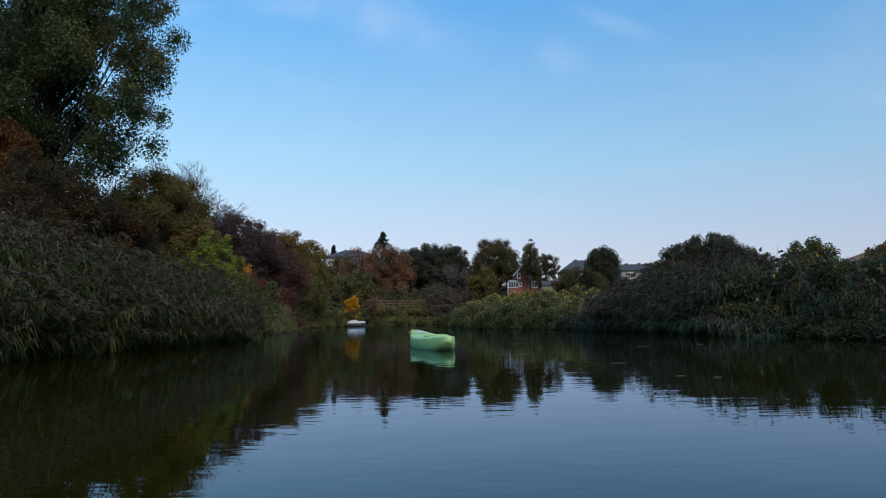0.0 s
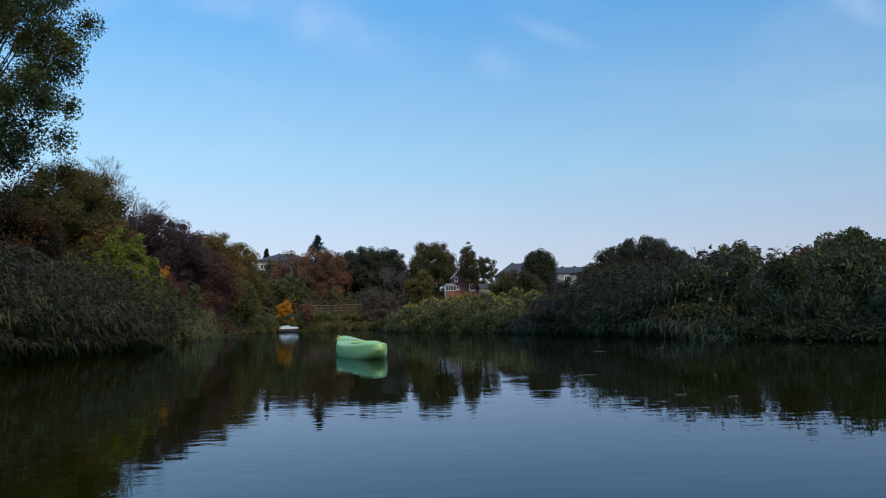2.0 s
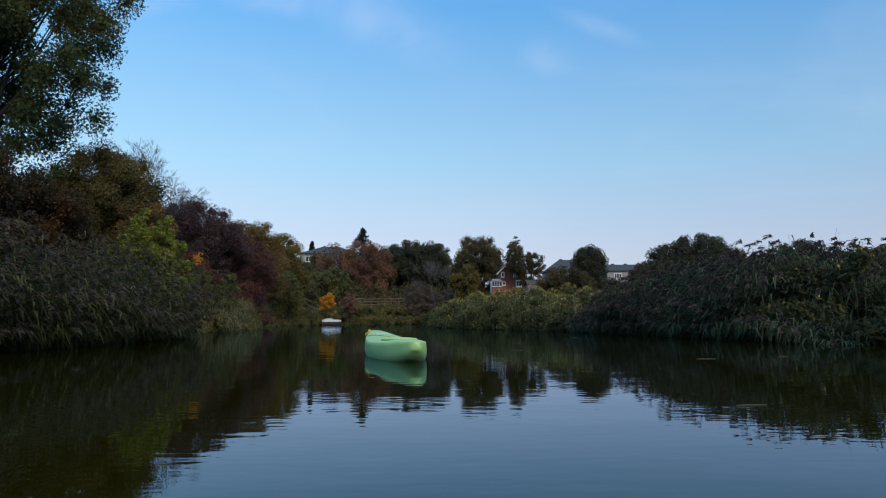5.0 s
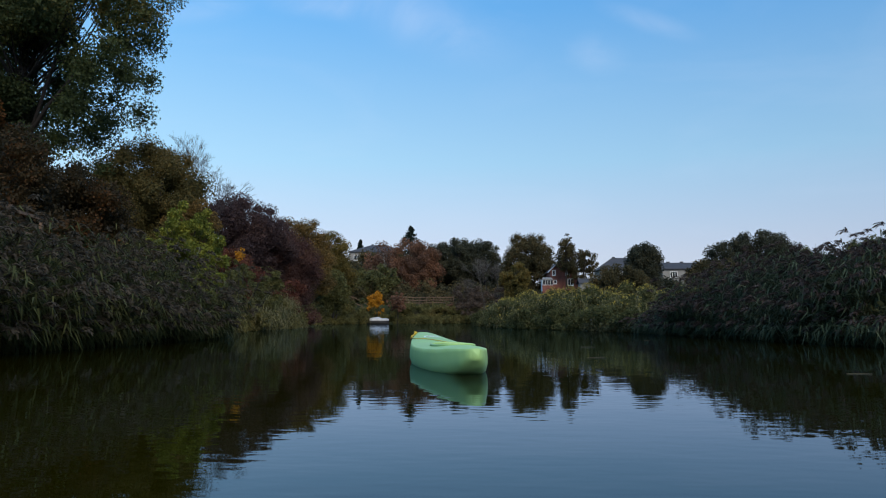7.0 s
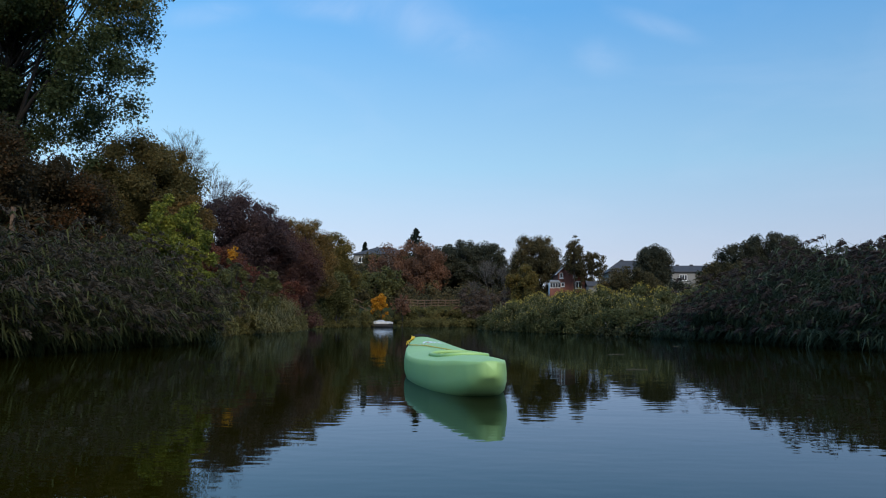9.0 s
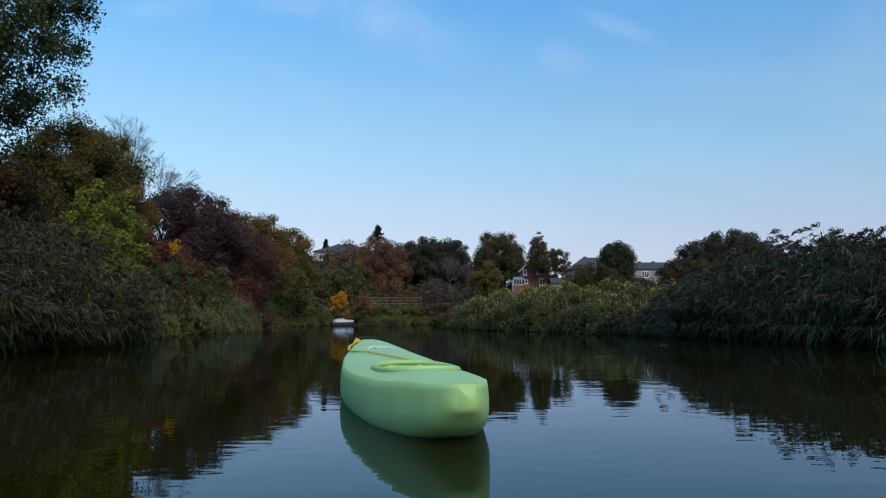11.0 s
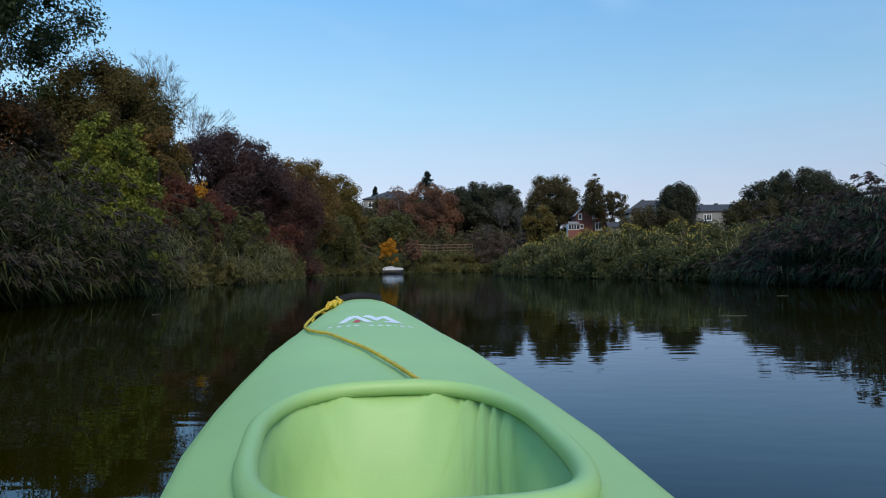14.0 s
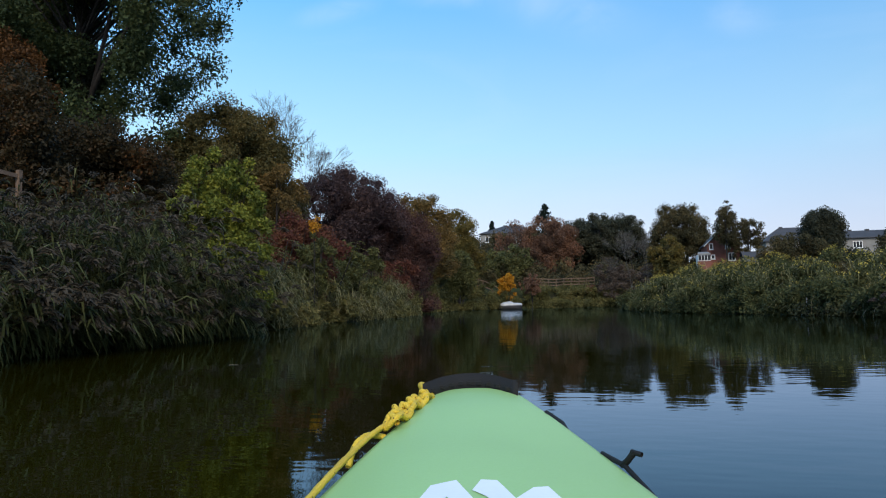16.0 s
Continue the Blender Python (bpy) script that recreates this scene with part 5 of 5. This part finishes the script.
# ---- kayak ----
def kayak():
    """The inflatable boat: closed bow and stern decks round an open cockpit, lying on the water near the walk's end."""
    k = thing("inflatable_kayak", -0.309, 16.443, 0, "pale green inflatable kayak with white markings on its deck", "kayak", rz=12.3)
    D = (-1.75, -1.71, -1.56, -1.2, -0.8, -0.3, 0.1, 0.5, 0.95, 1.05, 1.25, 1.5, 1.77, 2.03, 2.16, 2.24)
    HALF = (0.03, 0.085, 0.15, 0.25, 0.33, 0.38, 0.395, 0.39, 0.354, 0.338, 0.312, 0.262, 0.202, 0.141, 0.115, 0.094)
    KEEL = (0.22, 0.14, 0.06, -0.04, -0.09, -0.1, -0.1, -0.1, -0.09, -0.085, -0.07, -0.04, 0.02, 0.1, 0.22, 0.3)
    MID = 0.025

    def half(d):
        return float(np.mean(np.interp(d + np.linspace(-0.03, 0.03, 9), D, HALF)))

    def deck_z(x, d):
        u = min(1.0, abs(x - MID) / half(d))
        crest = 0.33 + 0.065 * (d - 0.97) - 0.03 * max(0.0, d - 2.0) if d > 0.5 else float(np.interp(d, (-1.75, -1.3, -0.9, -0.4, 0.1, 0.5), (0.3, 0.315, 0.31, 0.3, 0.295, 0.3)))
        return crest - 0.055 * min(1.0, half(d) / 0.3) ** 1.5 * u ** 2.4

    def well(u, d):
        """How far a spot lies inside the rounded cockpit opening: 0 outside, 1 well inside."""
        q = (abs(d + 0.45) / 0.42) ** 3 + (abs(u) / 0.66) ** 3
        return float(step(np.array(1 - q), 0.0, 0.3))

    along_d = np.unique(np.concatenate([np.linspace(-1.75, 2.235, 120), D]))
    bm = bmesh.new()
    rings = []
    for d in along_d:
        w, keel = half(d), float(np.mean(np.interp(d + np.linspace(-0.1, 0.1, 9), D, KEEL)))
        row = []
        for u in np.linspace(-1, 1, 41):
            z = deck_z(MID + u * w, d)
            row.append((MID + u * w, z + (0.07 - z) * well(u, d)))
        edge = deck_z(MID + w, d)
        flank = [(1.03, 0.86), (1.05, 0.68), (1.045, 0.45), (0.97, 0.22), (0.75, 0.06), (0.35, 0.0)]
        for s, q in flank:
            row.append((MID + s * w, keel + (edge - keel) * q))
        for s, q in flank[::-1]:
            row.append((MID - s * w, keel + (edge - keel) * q))
        rings.append([bm.verts.new((x, d, z)) for x, z in row])
    n = len(rings[0])
    for a, c in zip(rings, rings[1:]):
        for i in range(n):
            bm.faces.new((a[i], a[(i + 1) % n], c[(i + 1) % n], c[i]))
    bm.faces.new(rings[0]), bm.faces.new(rings[-1][::-1])
    part("hull", bm, PVC, k, "pale green welded fabric hull and deck", True)
    rim = []
    for a in np.linspace(0, 2 * np.pi, 65):
        c, s = math.cos(a), math.sin(a)
        d = -0.45 + 0.43 * math.copysign(abs(c) ** (2 / 3), c)
        x = MID + 0.67 * half(d) * math.copysign(abs(s) ** (2 / 3), s)
        rim.append((x, d, deck_z(x, d) + 0.006))
    link("coaming", faces_mesh("coaming", *tube(rim, [0.018] * len(rim), 10), smooth=True), PVC, k, "raised pale green cockpit rim")
    part("cockpit_floor", box(bmesh.new(), (MID - 0.19, -0.74, 0.069), (MID + 0.19, -0.16, 0.082), 0.004), FLOOR, k, "grey cockpit floor")

    def print_on(name, outline, mat, label):
        bm = bmesh.new()
        bm.faces.new([bm.verts.new((x, d - 0.09 * (x - 0.06), 0)) for x, d in outline])
        bmesh.ops.triangulate(bm, faces=bm.faces[:])
        for _ in range(3):
            bmesh.ops.subdivide_edges(bm, edges=bm.edges[:], cuts=1, use_grid_fill=True)
        for v in bm.verts:
            v.co.z = deck_z(v.co.x, v.co.y) + 0.0015
        part(name, bm, mat, k, label)

    def mark(mat, label, *outline):
        print_on("printed_mark", [(0.02 + 0.95 * (x - 0.02), 1.275 + 1.12 * (d - 1.36)) for x, d in outline], mat, label)

    mark(PRINT, "white angular mark", (-0.105, 1.36), (-0.056, 1.526), (-0.018, 1.544), (0.048, 1.357), (0.015, 1.36), (-0.031, 1.483), (-0.076, 1.36))
    mark(PRINT, "white angular mark", (0.005, 1.505), (0.019, 1.546), (0.043, 1.544), (0.065, 1.479), (0.094, 1.523), (0.116, 1.531), (0.172, 1.357), (0.087, 1.357), (0.104, 1.391), (0.124, 1.394), (0.095, 1.471), (0.065, 1.386), (0.025, 1.483))
    mark(REDPRINT, "small red mark", (-0.043, 1.362), (-0.024, 1.429), (-0.013, 1.424), (-0.006, 1.387), (-0.015, 1.362))
    for a, b in ((-0.141, -0.117), (-0.104, -0.081), (-0.067, -0.044), (-0.036, -0.011), (0.021, 0.046), (0.055, 0.08), (0.09, 0.113), (0.123, 0.133), (0.143, 0.167), (0.175, 0.2)):
        mid = (a + b) / 2
        d = 1.178 + 0.6 * (mid - 0.03) ** 2
        print_on("printed_bar", ((a + 0.002, d - 0.013), (b - 0.002, d - 0.013), (b - 0.004, d + 0.013), (a + 0.004, d + 0.013)), PRINT, "white printed bar")

    # webbing handle over the bow
    bm = bmesh.new()
    rows = []
    for s in np.linspace(-1, 1, 17):
        x, d = MID - 0.012 + 0.115 * s, 2.26 - 0.08 * abs(s) ** 2.2
        z = 0.4 + 0.016 * (1 - s * s)
        rows.append([bm.verts.new(p) for p in ((x, d - 0.013, z - 0.03), (x, d + 0.013, z - 0.028), (x, d + 0.02, z + 0.021), (x, d - 0.006, z + 0.025))])
    for a, c in zip(rows, rows[1:]):
        for i in range(4):
            bm.faces.new((a[i], a[(i + 1) % 4], c[(i + 1) % 4], c[i]))
    bm.faces.new(rows[0]), bm.faces.new(rows[-1][::-1])
    handle = part("carry_handle", bm, WEB, k, "curved black rubber and webbing handle", True)
    for s in np.linspace(-0.8, 0.8, 9):
        x, d, z = MID - 0.012 + 0.115 * s, 2.26 - 0.08 * abs(s) ** 2.2, 0.4 + 0.016 * (1 - s * s)
        block("stud", (x - 0.006, d - 0.0145, z - 0.003), (x + 0.006, d - 0.008, z + 0.005), WEB, handle)

    def rope(name, pts, r, label):
        """A laid rope through the points, with dark flecks along it."""
        fine = []
        pts = [Vector(p) for p in pts]
        for i in range(len(pts) - 1):
            p0, p1, p2, p3 = pts[max(0, i - 1)], pts[i], pts[i + 1], pts[min(len(pts) - 1, i + 2)]
            for t in np.linspace(0, 1, 10, endpoint=False):
                fine.append(0.5 * ((2 * p1) + (p2 - p0) * t + (2 * p0 - 5 * p1 + 4 * p2 - p3) * t * t + (3 * p1 - p0 - 3 * p2 + p3) * t**3))
        fine.append(pts[-1])
        line = np.array([tuple(p) for p in fine])
        rad = r * (1 + 0.09 * np.sin(np.arange(len(line)) * 2.1))
        v, f = tube(line, rad, 10)
        ob = link(name, faces_mesh(name, v, f, smooth=True), ROPE, k, label)
        bm = bmesh.new()
        for i in range(1, len(line) - 1, 3):
            a = i * 1.1
            way = Vector(line[i + 1] - line[i - 1]).normalized()
            u = way.cross(Vector((0.3, 0.2, 1))).normalized()
            w = way.cross(u)
            c = Vector(line[i]) + (u * math.cos(a) + w * math.sin(a)) * rad[i] * 0.93
            bmesh.ops.create_icosphere(bm, subdivisions=1, radius=r * 0.26, matrix=Matrix.Translation(c))
        tagged(part("fleck", bm, FLECK, ob), kind="stuff")
        return ob

    def on(x, d, up=0.012):
        return (x, d, deck_z(x, d) + up)

    rope("tow_rope", [on(0.1, 0.02), on(0.06, 0.3), on(0.0, 0.6), on(-0.07, 0.8), on(-0.13, 0.985), on(-0.16, 1.05), on(-0.19, 1.135), on(-0.217, 1.246), on(-0.236, 1.425), on(-0.222, 1.6), on(-0.188, 1.79), on(-0.156, 1.9), on(-0.13, 1.98), on(-0.105, 2.1)], 0.0056, "yellow rope with dark flecks")
    knot = []
    for i in range(34):
        t = i / 33
        a = i * 1.75
        knot.append((-0.15 + 0.062 * t + 0.015 * math.cos(a), 1.86 + 0.32 * t + 0.022 * math.sin(a), deck_z(-0.1, 1.86 + 0.32 * t) + 0.008 + 0.014 * math.sin(a * 1.3)))
    rope("knot", knot, 0.0062, "bulky knot of yellow rope")
    rope("rope_end", [(-0.09, 2.16, 0.39), (-0.1, 2.2, 0.408), (-0.108, 2.24, 0.414), (-0.092, 2.27, 0.402)], 0.009, "loose yellow rope end")
    rope("rope_end", [(-0.155, 1.88, 0.352), (-0.19, 1.86, 0.362), (-0.212, 1.83, 0.35), (-0.222, 1.8, 0.315)], 0.0062, "hanging yellow rope end")
    # black fittings on the side
    def edge(d, out=0.0, up=0.0):
        return (MID + half(d) * 1.03 + out, d, deck_z(MID + half(d), d) + up)

    def fitting(name, label, *lines):
        pieces = [tube(line, [r] * len(line), 7) for r, line in lines]
        return link(name, faces_mesh(name, *join(*pieces), smooth=True), WEB, k, label)

    fitting("cleat", "black hooked strap fitting", (0.0045, [edge(1.73, -0.004, 0.0), edge(1.66, 0.004, 0.002), edge(1.58, 0.008, -0.016), edge(1.48, 0.004, -0.03)]), (0.0055, [edge(1.67, 0.003, 0.0), edge(1.655, 0.006, 0.012), edge(1.645, 0.013, 0.03)]), (0.0045, [edge(1.65, 0.01, 0.028), edge(1.635, 0.02, 0.028)]))
    fitting("strap", "black webbing strap end", (0.004, [edge(1.42, -0.002, -0.002), edge(1.39, 0.003, -0.006), edge(1.355, 0.002, -0.016)]))
    fitting("strap", "black webbing strap end", (0.006, [edge(2.0, -0.004, 0.0), edge(1.94, 0.006, -0.006), edge(1.88, 0.003, -0.025)]))
    return k


kayak()

# reed blades drifting on the water
for x, y, length, turn in ((1.99, 18.42, 0.65, 0.1), (4.3, 15.2, 0.6, -0.05), (2.55, 22.7, 0.7, 0.05), (5.7, 15.7, 0.4, 0.1), (2.4, 9.75, 0.5, 0.15), (2.5, 7.5, 0.2, -0.1), (2.8, 7.25, 0.2, 0.05), (-4.6, 24.0, 0.25, 0.1), (5.0, 27.5, 0.4, -0.1)):
    bm = bmesh.new()
    low, high = [], []
    for s in np.linspace(-0.5, 0.5, 9):
        w = 0.0045 * (1 - (2 * s) ** 4) + 0.001
        mid_x, mid_y = 0.45 * length * s, 0.05 * length * (1 - 4 * s * s)
        low.append([bm.verts.new((mid_x, mid_y + e * w, 0.001)) for e in (-1, 1)])
        high.append([bm.verts.new((mid_x, mid_y + e * w * 0.7, 0.009)) for e in (-1, 1)])
    for i in range(8):
        for q in ((high[i][0], high[i + 1][0], high[i + 1][1], high[i][1]), (low[i][0], low[i + 1][0], high[i + 1][0], high[i][0]), (low[i][1], high[i][1], high[i + 1][1], low[i + 1][1])):
            bm.faces.new(q)
    blade_ob = part("reed_blade", bm, DECAY)
    blade_ob.location, blade_ob.rotation_euler = (x, y, 0), (0, 0, turn)
    tagged(blade_ob, "pale fallen reed blade drifting on the water", "reed blade", "drifting blades")
